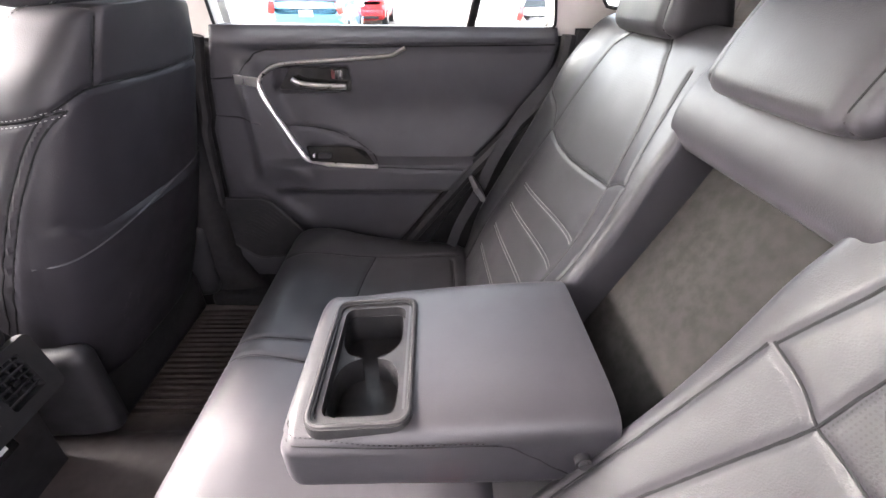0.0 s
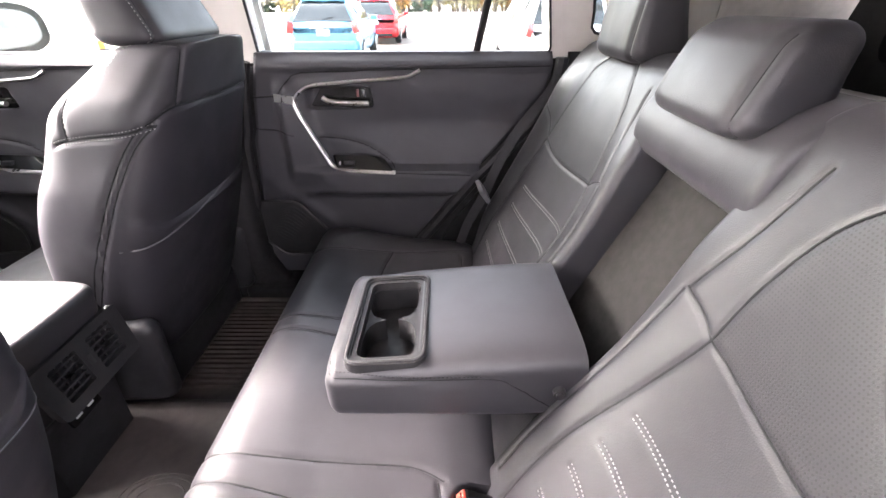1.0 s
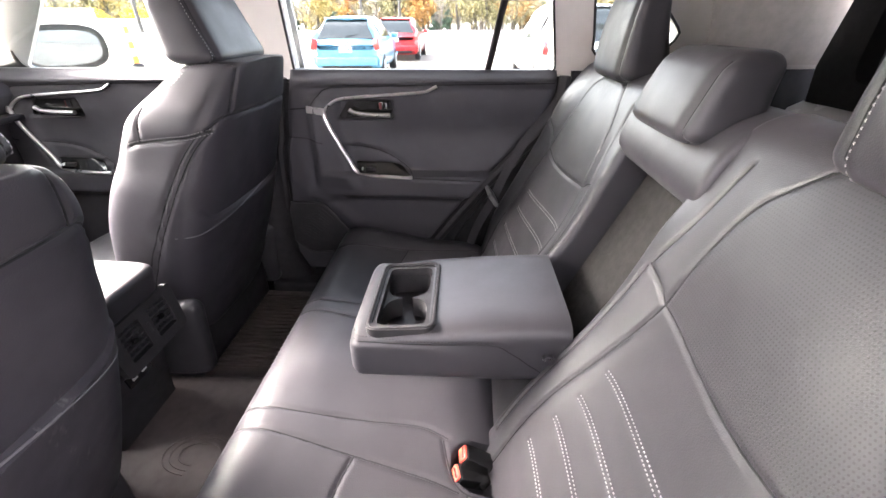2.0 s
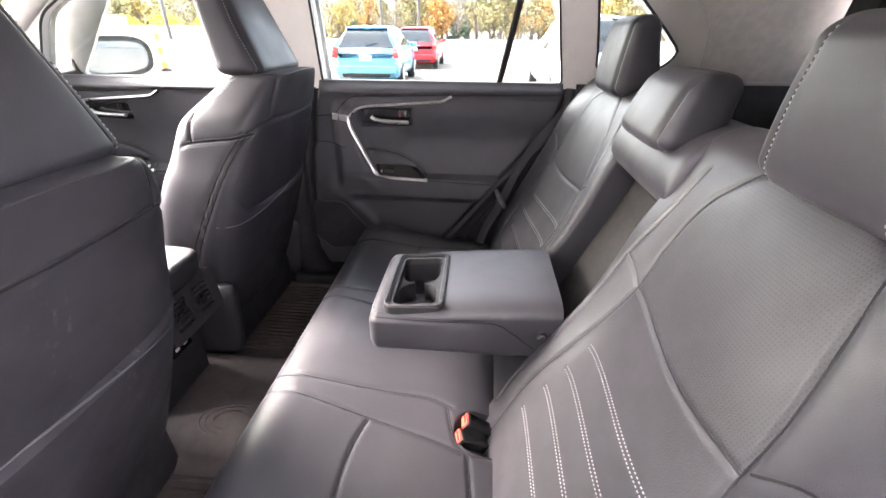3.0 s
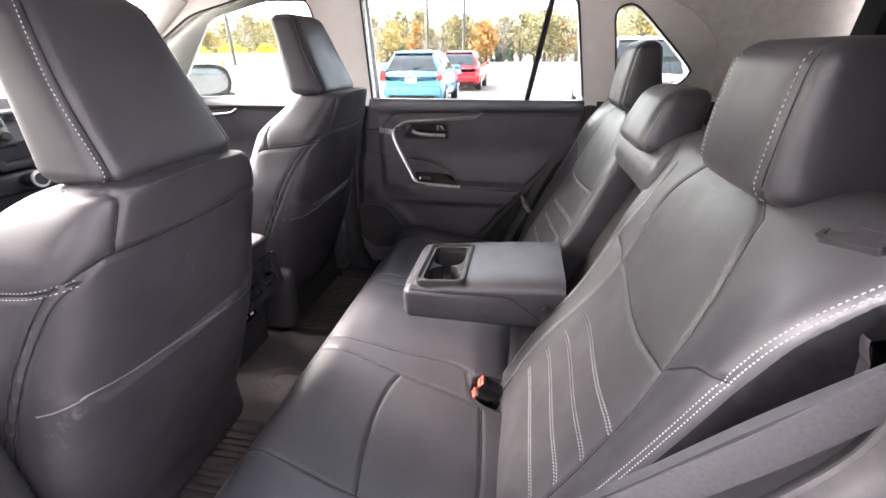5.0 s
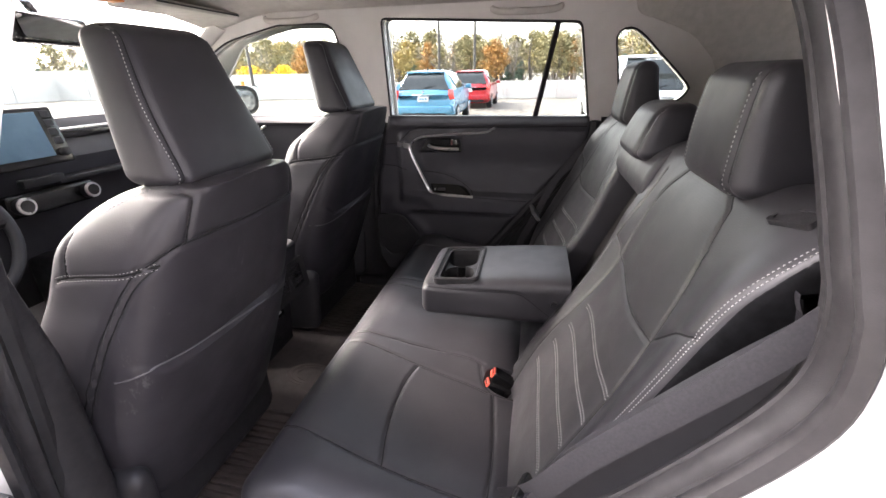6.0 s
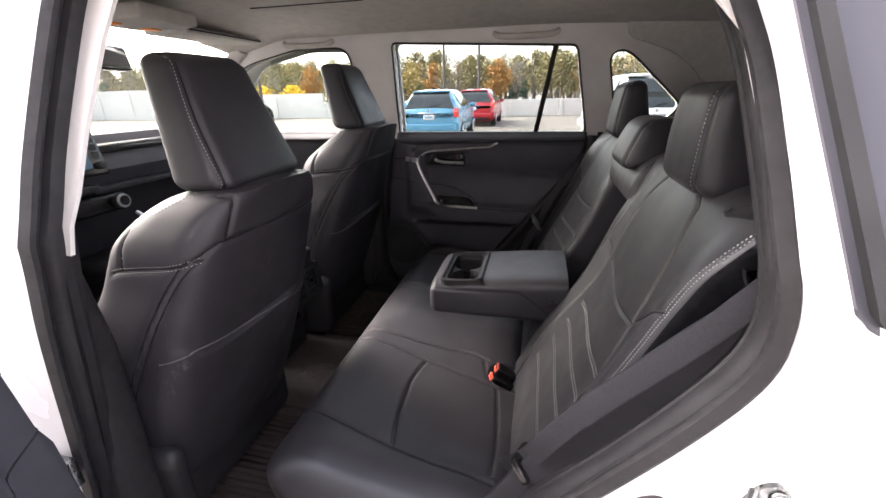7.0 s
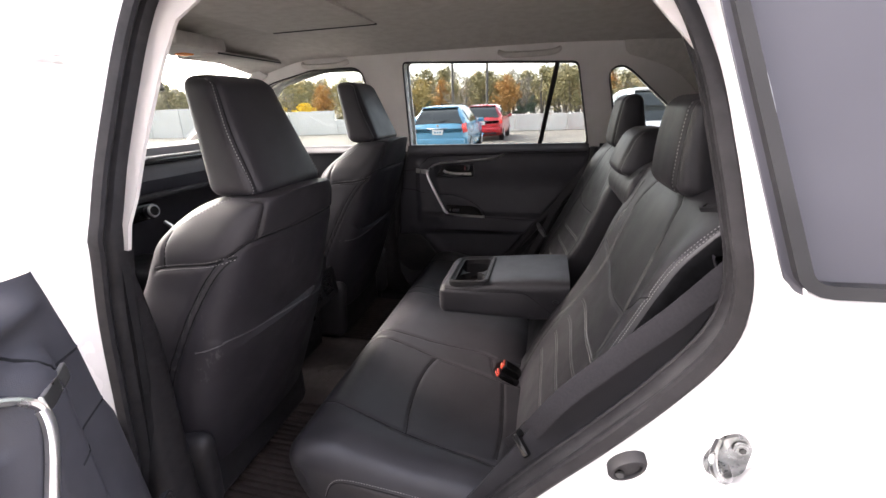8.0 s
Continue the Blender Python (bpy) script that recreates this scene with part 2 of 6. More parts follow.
def spline(points, n, closed=False):
    """n points spaced evenly along a Catmull-Rom curve through the given points (any dimension)."""
    p = np.array(points, float)
    k = len(p)
    if closed:
        q = np.vstack([p[-1], p, p[0], p[1]])
        segs = k
    else:
        q = np.vstack([2 * p[0] - p[1], p, 2 * p[-1] - p[-2]])
        segs = k - 1
    out = []
    for i in range(segs):
        a, b, c, d = q[i:i + 4]
        for u in np.linspace(0, 1, 16, endpoint=False):
            out.append(0.5 * (2 * b + (c - a) * u + (2 * a - 5 * b + 4 * c - d) * u * u + (3 * b - a - 3 * c + d) * u ** 3))
    out.append(p[0] if closed else p[-1])
    out = np.array(out)
    s = np.r_[0, np.cumsum(np.linalg.norm(np.diff(out, axis=0), axis=1))]
    want = np.linspace(0, s[-1], n, endpoint=not closed)
    return np.stack([np.interp(want, s, out[:, j]) for j in range(p.shape[1])], 1)


def polyline(points, n):
    p = np.array(points, float)
    s = np.r_[0, np.cumsum(np.linalg.norm(np.diff(p, axis=0), axis=1))]
    want = np.linspace(0, s[-1], n)
    return np.stack([np.interp(want, s, p[:, j]) for j in range(p.shape[1])], 1)


def grid_faces(bm, rows, close_u=False, close_v=False):
    """Quads over rows of points (each row of equal length)."""
    v = [[bm.verts.new(p) for p in r] for r in rows]
    nv, nu = len(v), len(v[0])
    for i in range(nv if close_v else nv - 1):
        for j in range(nu if close_u else nu - 1):
            a, b = v[i], v[(i + 1) % nv]
            bm.faces.new((a[j], a[(j + 1) % nu], b[(j + 1) % nu], b[j]))
    return v


def loft(sections, cap=True):
    """A closed skin over loops of equal length."""
    bm = bmesh.new()
    v = grid_faces(bm, sections, close_u=True)
    if cap:
        bm.faces.new(v[0])
        bm.faces.new(v[-1])
    return bm


def tube(path, r, n=8, closed=False, flat=1.0, bm=None):
    """A round (or, with flat, oval) bar along a path."""
    bm = bm or bmesh.new()
    p = [Vector(q) for q in path]
    rows = []
    side = None
    for i, q in enumerate(p):
        a = p[i - 1] if i or closed else q
        b = p[(i + 1) % len(p)] if i + 1 < len(p) or closed else q
        d = (b - a).normalized()
        if side is None:
            side = d.cross(Vector((0, 0, 1)))
            if side.length < 1e-3:
                side = d.cross(Vector((0, 1, 0)))
        side = (side - d * side.dot(d)).normalized()
        up = side.cross(d)
        rows.append([q + (side * math.cos(w) + up * math.sin(w) * flat) * r for w in (2 * math.pi * k / n for k in range(n))])
    v = grid_faces(bm, rows, close_u=True, close_v=closed)
    if not closed:
        bm.faces.new(v[0])
        bm.faces.new(v[-1])
    return bm


def ribbon(path, across, width, thick, bm=None):
    """A flat bar along a path; across gives, for each point, the direction of its width."""
    bm = bm or bmesh.new()
    p = [Vector(q) for q in path]
    rows = []
    for i, q in enumerate(p):
        d = (p[min(i + 1, len(p) - 1)] - p[max(i - 1, 0)]).normalized()
        a = Vector(across(i) if callable(across) else across)
        a = (a - d * a.dot(d)).normalized() * width / 2
        n = a.cross(d).normalized() * thick / 2
        rows.append([q - a - n * 0.6, q - a * 0.9 - n, q + a * 0.9 - n, q + a - n * 0.6, q + a + n * 0.6, q + a * 0.9 + n, q - a * 0.9 + n, q - a + n * 0.6])
    v = grid_faces(bm, rows, close_u=True)
    bm.faces.new(v[0])
    bm.faces.new(v[-1])
    return bm


def block(x0, x1, y0, y1, z0, z1, bevel=0.004, seg=2, bm=None, turn=None):
    """A box with rounded edges."""
    b2 = bmesh.new()
    bmesh.ops.create_cube(b2, size=1, matrix=Matrix.LocRotScale(((x0 + x1) / 2, (y0 + y1) / 2, (z0 + z1) / 2), None, (x1 - x0, y1 - y0, z1 - z0)))
    if bevel:
        bmesh.ops.bevel(b2, geom=b2.edges[:], offset=bevel, segments=seg, affect='EDGES', profile=0.6)
    if turn is not None:
        bmesh.ops.transform(b2, matrix=turn, verts=b2.verts[:])
    return join(bm, b2)


def join(bm, other):
    if bm is None:
        return other
    me = bpy.data.meshes.new("joined")
    other.to_mesh(me)
    other.free()
    bm.from_mesh(me)
    bpy.data.meshes.remove(me)
    return bm


def disc(centre, axis, r0, r1, depth, n=24, bm=None, bevel=0.0):
    """A round plate or cup: a cone frustum along an axis."""
    b2 = bmesh.new()
    bmesh.ops.create_cone(b2, cap_ends=True, segments=n, radius1=r0, radius2=r1, depth=depth)
    if bevel:
        bmesh.ops.bevel(b2, geom=[e for e in b2.edges if len(e.link_faces) == 2 and e.calc_face_angle() > 1.0], offset=bevel, segments=2, affect='EDGES')
    q = Vector((0, 0, 1)).rotation_difference(Vector(axis))
    bmesh.ops.transform(b2, matrix=Matrix.Translation(centre) @ q.to_matrix().to_4x4(), verts=b2.verts[:])
    return join(bm, b2)


def slab(outline, holes, place, normal_shift, res=0.0):
    """A plate with holes: outlines in a plane (a, b), laid out by place(a, b), thickened by normal_shift (a vector or function)."""
    bm = bmesh.new()
    edges = []
    for loop in [outline, *holes]:
        vs = [bm.verts.new((a, b, 0)) for a, b in loop]
        edges += [bm.edges.new((vs[i], vs[(i + 1) % len(vs)])) for i in range(len(vs))]
    bmesh.ops.triangle_fill(bm, use_beauty=True, use_dissolve=False, edges=edges)
    if res:
        for _ in range(4):
            longs = [e for e in bm.edges if e.calc_length() > res]
            if not longs:
                break
            bmesh.ops.subdivide_edges(bm, edges=longs, cuts=1, use_grid_fill=False)
            bmesh.ops.triangulate(bm, faces=[f for f in bm.faces if len(f.verts) > 3])
    front = bm.faces[:]
    flat = {v: (v.co.x, v.co.y) for v in bm.verts}
    made = bmesh.ops.extrude_face_region(bm, geom=front)
    top = [g for g in made["geom"] if isinstance(g, bmesh.types.BMVert)]
    flat2 = {v: (v.co.x, v.co.y) for v in top}
    for v, (a, b) in flat.items():
        v.co = Vector(place(a, b))
    for v, (a, b) in flat2.items():
        v.co = Vector(place(a, b)) + Vector(normal_shift(a, b) if callable(normal_shift) else normal_shift)
    return bm


def rounded(points, r, n=5):
    """A polygon with rounded corners."""
    out = []
    k = len(points)
    for i in range(k):
        p, a, b = Vector(points[i]), Vector(points[i - 1]), Vector(points[(i + 1) % k])
        da, db = (a - p), (b - p)
        rr = min(r, da.length * 0.45, db.length * 0.45)
        s, e = p + da.normalized() * rr, p + db.normalized() * rr
        for u in np.linspace(0, 1, n):
            out.append(tuple((1 - u) ** 2 * s + 2 * u * (1 - u) * p + u * u * e))
    return out


def pad(profile, yl, yr, nu=60, nv=90, r=0.04, skirt=0.06, bulge=None, flip=1.0, raw=False):
    """Upholstery: a profile in (x, z) drawn across y from yl(s) to yr(s), with rounded edges that fold back by r and skirt; bulge(y, z, s) lifts it."""
    pr = spline(profile, nv)
    d = np.gradient(pr, axis=0)
    d /= np.linalg.norm(d, axis=1)[:, None]
    nrm = np.stack([-d[:, 1], d[:, 0]], 1) * flip
    s = np.linspace(0, 1, nv)
    a = np.linspace(-1, 1, nu)
    a = np.sign(a) * (1 - (1 - np.abs(a)) ** 1.35)
    rows = []
    for i in range(nv):
        l, h = yl(s[i]), yr(s[i])
        row = []
        for sgn, y in [(-1, l)] + [(0, l + (h - l) * (q + 1) / 2) for q in a] + [(1, h)]:
            dist = min(y - l, h - y)
            if sgn:
                drop = r + skirt
            else:
                drop = r - math.sqrt(max(0.0, r * r - (r - min(dist, r)) ** 2))
            lift = (bulge(y, pr[i, 1], s[i]) if bulge else 0.0) - drop
            row.append((pr[i, 0] + nrm[i, 0] * lift, y, pr[i, 1] + nrm[i, 1] * lift))
        rows.append(row)
    bm = bmesh.new()
    v = grid_faces(bm, rows, close_u=True)
    bm.faces.new(v[0])
    bm.faces.new(v[-1])
    return bm


def near_line(q, line):
    """Distance of plane points q (n, 2) from a polyline (m, 2)."""
    best = np.full(len(q), 9.0)
    for a, b in zip(line[:-1], line[1:]):
        ab = b - a
        u = np.clip(((q - a) @ ab) / max(ab @ ab, 1e-12), 0, 1)
        best = np.minimum(best, np.linalg.norm(q - a - u[:, None] * ab, axis=1))
    return best


def groove(bm, lines, axes, facing, width=0.006, depth=0.003, least=0.1):
    """Presses soft furrows into the faces that look along facing, under lines given on two of the axes."""
    bmesh.ops.recalc_face_normals(bm, faces=bm.faces[:])
    bm.normal_update()
    vs = [v for v in bm.verts if v.normal.dot(facing) > least]
    if not vs:
        return
    q = np.array([[v.co[axes[0]], v.co[axes[1]]] for v in vs])
    push = np.zeros(len(vs))
    for ln in lines:
        push = np.maximum(push, depth * np.exp(-(near_line(q, np.array(ln, float)) / width) ** 2))
    for v, p in zip(vs, push):
        if p > 1e-5:
            v.co -= v.normal * p


def on_surface(tree, line, axes, facing, reach=1.5):
    """Points and normals where a line on two axes meets the surface, seen against facing."""
    axis = 3 - axes[0] - axes[1]
    out = []
    for a, b in line:
        o = [0.0, 0.0, 0.0]
        o[axes[0]], o[axes[1]] = a, b
        start = Vector(o)
        sgn = 1 if facing[axis] > 0 else -1
        start[axis] = sgn * 3.0
        way = Vector((0, 0, 0))
        way[axis] = -sgn
        hit, n, _, _ = tree.ray_cast(start, way)
        if hit is not None:
            if n.dot(facing) < 0:
                n = -n
            out.append((hit, n))
    return out


def seams(bm, lines, axes, facing, r=0.0013, step=0.008):
    """Thin seam cords along lines on a surface, as one bmesh; the dark ones stand for the seam's shade."""
    tree = BVHTree.FromBMesh(bm)
    out = bmesh.new()
    for ln in lines:
        length = np.linalg.norm(np.diff(np.array(ln), axis=0), axis=1).sum()
        pts = on_surface(tree, polyline(ln, max(3, int(length / step))), axes, facing)
        if len(pts) > 2:
            tube([p - n * (0.45 * r) for p, n in pts], r, 6, bm=out)
    return out


def stitches(bm, lines, axes, facing, length=0.0042, gap=0.0014, r=0.00062):
    """Threads standing on a surface along lines, as one bmesh."""
    tree = BVHTree.FromBMesh(bm)
    out = bmesh.new()
    for ln in lines:
        total = np.linalg.norm(np.diff(np.array(ln), axis=0), axis=1).sum()
        n = max(2, int(total / (length + gap)))
        pts = on_surface(tree, polyline(ln, 2 * n), axes, facing)
        for (a, na), (b, nb) in zip(pts[0::2], pts[1::2]):
            if 0.0005 < (b - a).length < 0.03:
                c = a + (b - a) * 0.85
                tube([a + na * 0.0002, (a + c) / 2 + na * 0.0009, c + nb * 0.0002], r, 5, bm=out)
    return out


def double(line, off=0.0032):
    """The two lines to the sides of a line."""
    p = np.array(line, float)
    d = np.gradient(p, axis=0)
    n = np.stack([-d[:, 1], d[:, 0]], 1)
    n /= np.linalg.norm(n, axis=1)[:, None]
    return [p + n * off, p - n * off]


def curve2(points, n=24):
    return spline(points, n)


def mirror_bm(bm):
    bmesh.ops.scale(bm, vec=(1, -1, 1), verts=bm.verts[:])
    bmesh.ops.reverse_faces(bm, faces=bm.faces[:])
    return bm


def flip_line(lines):
    return [[(-a, b) for a, b in ln] for ln in lines]


def add_seams(ob, lines, axes, facing, r=0.0013, mat=None, name="seam", label=""):
    """Each seam cord is a part of its own under ob."""
    b = bm_of(ob)
    for ln in lines:
        part(name, seams(b, [ln], axes, facing, r), mat or SEAM_AND_SHADE, ob, label)
    b.free()


def add_stitches(ob, lines, axes, facing, name="stitching", mat=None, **how):
    b = bm_of(ob)
    for ln in lines:
        tagged(part(name, stitches(b, [ln], axes, facing, **how), mat or THREAD, ob), kind="stuff")
    b.free()


def bm_of(ob):
    b = bmesh.new()
    b.from_mesh(ob.data)
    b.normal_update()
    return b


def smooth01(x):
    x = min(1.0, max(0.0, x))
    return x * x * (3 - 2 * x)


def bell(x, c, w):
    return math.exp(-((x - c) / w) ** 2)


# ---- the car's shell: half-widths of the cabin and of the outer skin by height ----
def cabin_y(z):
    return 0.70 if z < 1.17 else 0.70 - 0.33 * (z - 1.17)


def skin_y(z):
    return (0.90 - 0.10 * smooth01((z - 0.95) / 0.25)) if z < 1.2 else 0.80 - 0.40 * (z - 1.2)


REAR_WINDOW = rounded([(0.075, 1.161), (0.872, 1.171), (0.804, 1.490), (0.100, 1.524)], 0.022)
QUARTER_WINDOW = [tuple(p) for p in spline([(0.955, 1.27), (0.935, 1.36), (0.918, 1.44), (0.945, 1.466), (0.99, 1.455), (1.08, 1.38), (1.165, 1.305), (1.19, 1.27), (1.15, 1.225), (1.05, 1.215), (0.97, 1.22)], 44, closed=True)]
FRONT_WINDOW = rounded([(-0.95, 1.165), (-0.06, 1.17), (-0.085, 1.515), (-0.30, 1.52), (-0.56, 1.47), (-0.80, 1.36)], 0.05)
OPENING = [tuple(p) for p in spline([(-0.045, 0.50), (-0.030, 0.60), (-0.002, 0.72), (0.023, 0.866), (0.051, 1.026), (0.084, 1.16), (0.094, 1.267), (0.111, 1.369), (0.130, 1.455), (0.155, 1.505), (0.22, 1.522), (0.45, 1.518), (0.70, 1.50), (0.80, 1.46),
                                     (0.847, 1.375), (0.872, 1.275), (0.888, 1.19), (0.899, 1.125), (0.890, 1.07), (0.845, 0.997), (0.776, 0.908), (0.695, 0.812), (0.61, 0.70), (0.54, 0.585), (0.46, 0.50), (0.30, 0.47), (0.05, 0.47)], 260, closed=True)]


def grown(loop, d):
    """A closed loop pushed outwards by d."""
    p = np.array(loop)
    t = np.roll(p, -1, 0) - np.roll(p, 1, 0)
    n = np.stack([t[:, 1], -t[:, 0]], 1)
    n /= np.linalg.norm(n, axis=1)[:, None]
    if (p - p.mean(0))[0] @ n[0] < 0:
        n = -n
    k = np.array([d(*q) for q in p])[:, None] if callable(d) else d
    return [tuple(q) for q in p + n * k]


def right_wall(a, b):
    return (a, cabin_y(b), b)


def left_wall(a, b):
    return (a, -cabin_y(b), b)


# ground, barrier and horizon
bm = bmesh.new()
grid_faces(bm, [[(x, y, 0) for x in np.r_[-2500, -300, np.linspace(-60, 60, 25), 300, 2500]] for y in np.r_[-2500, -300, np.linspace(-60, 60, 25), 300, 2500]])
setting("ground", bm, LOT, "pale worn concrete deck of an open car park", "ground", False)


def barrier(x0, y0, x1, y1, n, tall=0.93):
    """Painted concrete barrier panels, each with a chamfered cap and feet."""
    a, b = Vector((x0, y0, 0)), Vector((x1, y1, 0))
    d = (b - a) / n
    yaw = math.atan2(d.y, d.x)
    bm = block(-d.length / 2 + 0.012, d.length / 2 - 0.012, -0.11, 0.11, 0.0, tall, 0.025)
    block(-d.length / 2 + 0.012, -d.length / 2 + 0.2, -0.16, 0.16, 0.0, tall - 0.03, 0.02, bm=bm)
    me = finish(bm, "barrier_panel", PARAPET, False)
    row = thing("barrier", "row of white painted concrete barrier panels round the car park", "barrier", kind="structure")
    for i in range(n):
        ob = new("panel", me)
        ob.parent = row
        ob.matrix_basis = Matrix.Translation(a + d * (i + 0.5)) @ Matrix.Rotation(yaw, 4, 'Z')


# unseen tall wall added on the near side to hold back skylight from the doorway
bm = block(-14, 16, -3.75, -3.5, 0.0, 9.5, 0.02)
setting("wall_light_block", bm, LIGHT_BLOCK_GREY, "unseen plain grey wall added to block light on the near side", "wall", False)

# cabin floor and closing walls
bm = block(-1.45, 1.75, -0.74, 0.74, 0.33, 0.395, 0.01)
setting("floor", bm, CARPET, "black needle-punch carpet of the car floor", "car floor")
bm = bmesh.new()
rows = []
for x in np.linspace(-0.62, 1.62, 40):
    row = []
    for y in np.linspace(-0.60, 0.60, 41):
        z = 1.605 - 0.055 * (abs(y) / 0.6) ** 2.6 - 0.03 * smooth01((x - 0.6) / 1.0) - 0.05 * smooth01((-0.3 - x) / 0.35)
        row.append((x, y, z))
    rows.append(row)
grid_faces(bm, rows)
made = bmesh.ops.extrude_face_region(bm, geom=bm.faces[:])
bmesh.ops.translate(bm, vec=(0, 0, 0.035), verts=[g for g in made["geom"] if isinstance(g, bmesh.types.BMVert)])
setting("ceiling", bm, HEADLINER, "warm grey woven headliner of the car", "headliner")

# trim walls with window openings
right_outline = [(-1.10, 1.165), (-0.95, 1.145), (0.0, 1.148), (0.9, 1.160), (1.65, 1.185), (1.65, 1.49), (1.2, 1.545), (0.3, 1.575), (-0.35, 1.565), (-0.62, 1.50), (-0.85, 1.37)]
bm = slab(right_outline, [REAR_WINDOW, QUARTER_WINDOW, FRONT_WINDOW], right_wall, lambda a, b: (0, 0.055, 0.0), 0.08)
setting("wall_right", bm, PILLAR, "light grey moulded pillar and window trim", "pillar trim")
left_outline = [(-1.10, 1.165), (-0.95, 1.145), (0.0, 1.14), (0.070, 1.137), (0.095, 1.219), (0.108, 1.296), (0.136, 1.407), (0.160, 1.470), (0.20, 1.495), (0.45, 1.498), (0.70, 1.485), (0.80, 1.450), (0.858, 1.38), (0.892, 1.25), (0.907, 1.178), (1.65, 1.185), (1.65, 1.49), (1.2, 1.545), (0.3, 1.575), (-0.35, 1.565), (-0.62, 1.50), (-0.85, 1.37)]
bm = slab(left_outline, [QUARTER_WINDOW, FRONT_WINDOW], left_wall, lambda a, b: (0, -0.006, 0.0), 0.08)
setting("wall_left", bm, PILLAR, "light grey moulded pillar trim beside the open door", "pillar trim")


def lower_wall(name, sgn):
    """Dark lower side trim from the floor to the belt line, with the door opening cut out of the near side."""
    out = [(-1.4, 0.38), (-0.05, 0.38), (-0.06, 0.52), (-0.03, 0.65), (0.03, 0.95), (0.06, 1.139), (-0.95, 1.138), (-1.4, 1.10)]
    bm = slab(out, [], lambda a, b: (a, sgn * 0.70, b), (0, sgn * 0.012, 0), 0.2)
    rear = [(0.45, 0.38), (1.75, 0.38), (1.75, 1.184), (0.915, 1.176), (0.925, 1.10), (0.885, 1.02), (0.80, 0.915), (0.71, 0.80), (0.62, 0.68), (0.54, 0.54)]
    join(bm, slab(rear, [], lambda a, b: (a, sgn * 0.692, b), (0, sgn * 0.012, 0), 0.2))
    return setting(name, bm, TEXTURED, "black plastic lower side trim of the cabin", "side trim")


lower_wall("wall_lower_right", 1)
lower_wall("wall_lower_left", -1)

# black sheet added behind the far linings to darken gaps and stop light leaks
bm = slab([(-1.2, 0.40), (0.50, 0.40), (0.62, 0.60), (0.95, 1.0), (0.96, 1.172), (-1.2, 1.150)], [], lambda a, b: (a, 0.735, b), (0, 0.03, 0), 0.3)
setting("wall_leak_stop", bm, RUBBER, "black sheet added behind the far door linings to stop light leaks", "door skin")

# tail end and bulkhead
bm = slab([(-0.70, 0.38), (0.70, 0.38), (0.68, 1.19), (0.50, 1.52), (-0.50, 1.52), (-0.68, 1.19)], [rounded([(-0.56, 1.16), (0.56, 1.16), (0.46, 1.45), (-0.46, 1.45)], 0.06)], lambda a, b: (1.62 - 0.25 * max(0, b - 1.1), a, b), (0.05, 0, 0), 0.3)
setting("wall_tail", bm, TEXTURED, "black plastic tailgate lining", "tailgate trim")
# opaque pane over the tail opening, added to keep light out of the luggage space
bm = slab(rounded([(-0.58, 1.14), (0.58, 1.14), (0.48, 1.47), (-0.48, 1.47)], 0.06), [], lambda a, b: (1.672 - 0.25 * max(0, b - 1.1), a, b), (0.005, 0, 0), 0.3)
setting("window_tail_block", bm, TINTED, "opaque dark tailgate pane added to keep light out", "window", False)
bm = slab([(-0.74, 0.36), (0.74, 0.36), (0.74, 1.12), (-0.74, 1.12)], [], lambda a, b: (-1.42, a, b), (-0.05, 0, 0))
setting("wall_bulkhead", bm, HARD_TRIM, "black bulkhead under the windscreen", "bulkhead")


def gasket(loop, place, name="trim_gasket", r=0.0038):
    bm = tube([place(a, b) for a, b in loop], r, 6, closed=True)
    return setting(name, bm, RUBBER, "black rubber window gasket", "window seal")


def pane(name, loop, place, out, thick=0.004, mat=DIMMED_GLASS):
    bm = slab(loop, [], lambda a, b: tuple(Vector(place(a, b)) + Vector(out)), (0, thick if out[1] > 0 else -thick, 0))
    ob = setting(name, bm, mat, "side window glass of the car, tinted to dim the outside", "window", False)
    ob.visible_shadow = mat is REAR_GLASS
    return ob


for i, loop in enumerate((REAR_WINDOW, QUARTER_WINDOW, FRONT_WINDOW)):
    gasket(grown(loop, -0.003), lambda a, b: (a, cabin_y(b) - 0.002, b))
    pane(f"window_{i + 1}", grown(loop, 0.01), right_wall, (0, 0.03, 0), mat=DIMMED_GLASS if i == 2 else REAR_GLASS)
gasket(grown(FRONT_WINDOW, -0.003), lambda a, b: (a, -cabin_y(b) + 0.002, b))
pane("window_4", grown(FRONT_WINDOW, 0.01), left_wall, (0, -0.03, 0))
gasket(grown(QUARTER_WINDOW, -0.003), lambda a, b: (a, -cabin_y(b) + 0.002, b))

# glazing bar of the far rear door
bm = tube([(0.668, 0.712, 1.165), (0.70, 0.655, 1.34), (0.728, 0.605, 1.50)], 0.011, 8, flat=0.7)
setting("trim_glazing_bar", bm, RUBBER, "slim black glazing bar in the rear door window", "window bar")

# windscreen with its pillars
bm = bmesh.new()
rows = [[(-1.38 + 0.80 * u - 0.10 * (1 - abs(v) ** 2), v * (0.70 - 0.13 * u), 1.08 + 0.45 * u) for v in np.linspace(-1, 1, 17)] for u in np.linspace(0, 1, 9)]
grid_faces(bm, rows)
made = bmesh.ops.extrude_face_region(bm, geom=bm.faces[:])
bmesh.ops.translate(bm, vec=(-0.004, 0, 0.004), verts=[g for g in made["geom"] if isinstance(g, bmesh.types.BMVert)])
ob = setting("window_screen", bm, DIMMED_GLASS, "windscreen of the car, tinted to dim the outside", "windscreen")
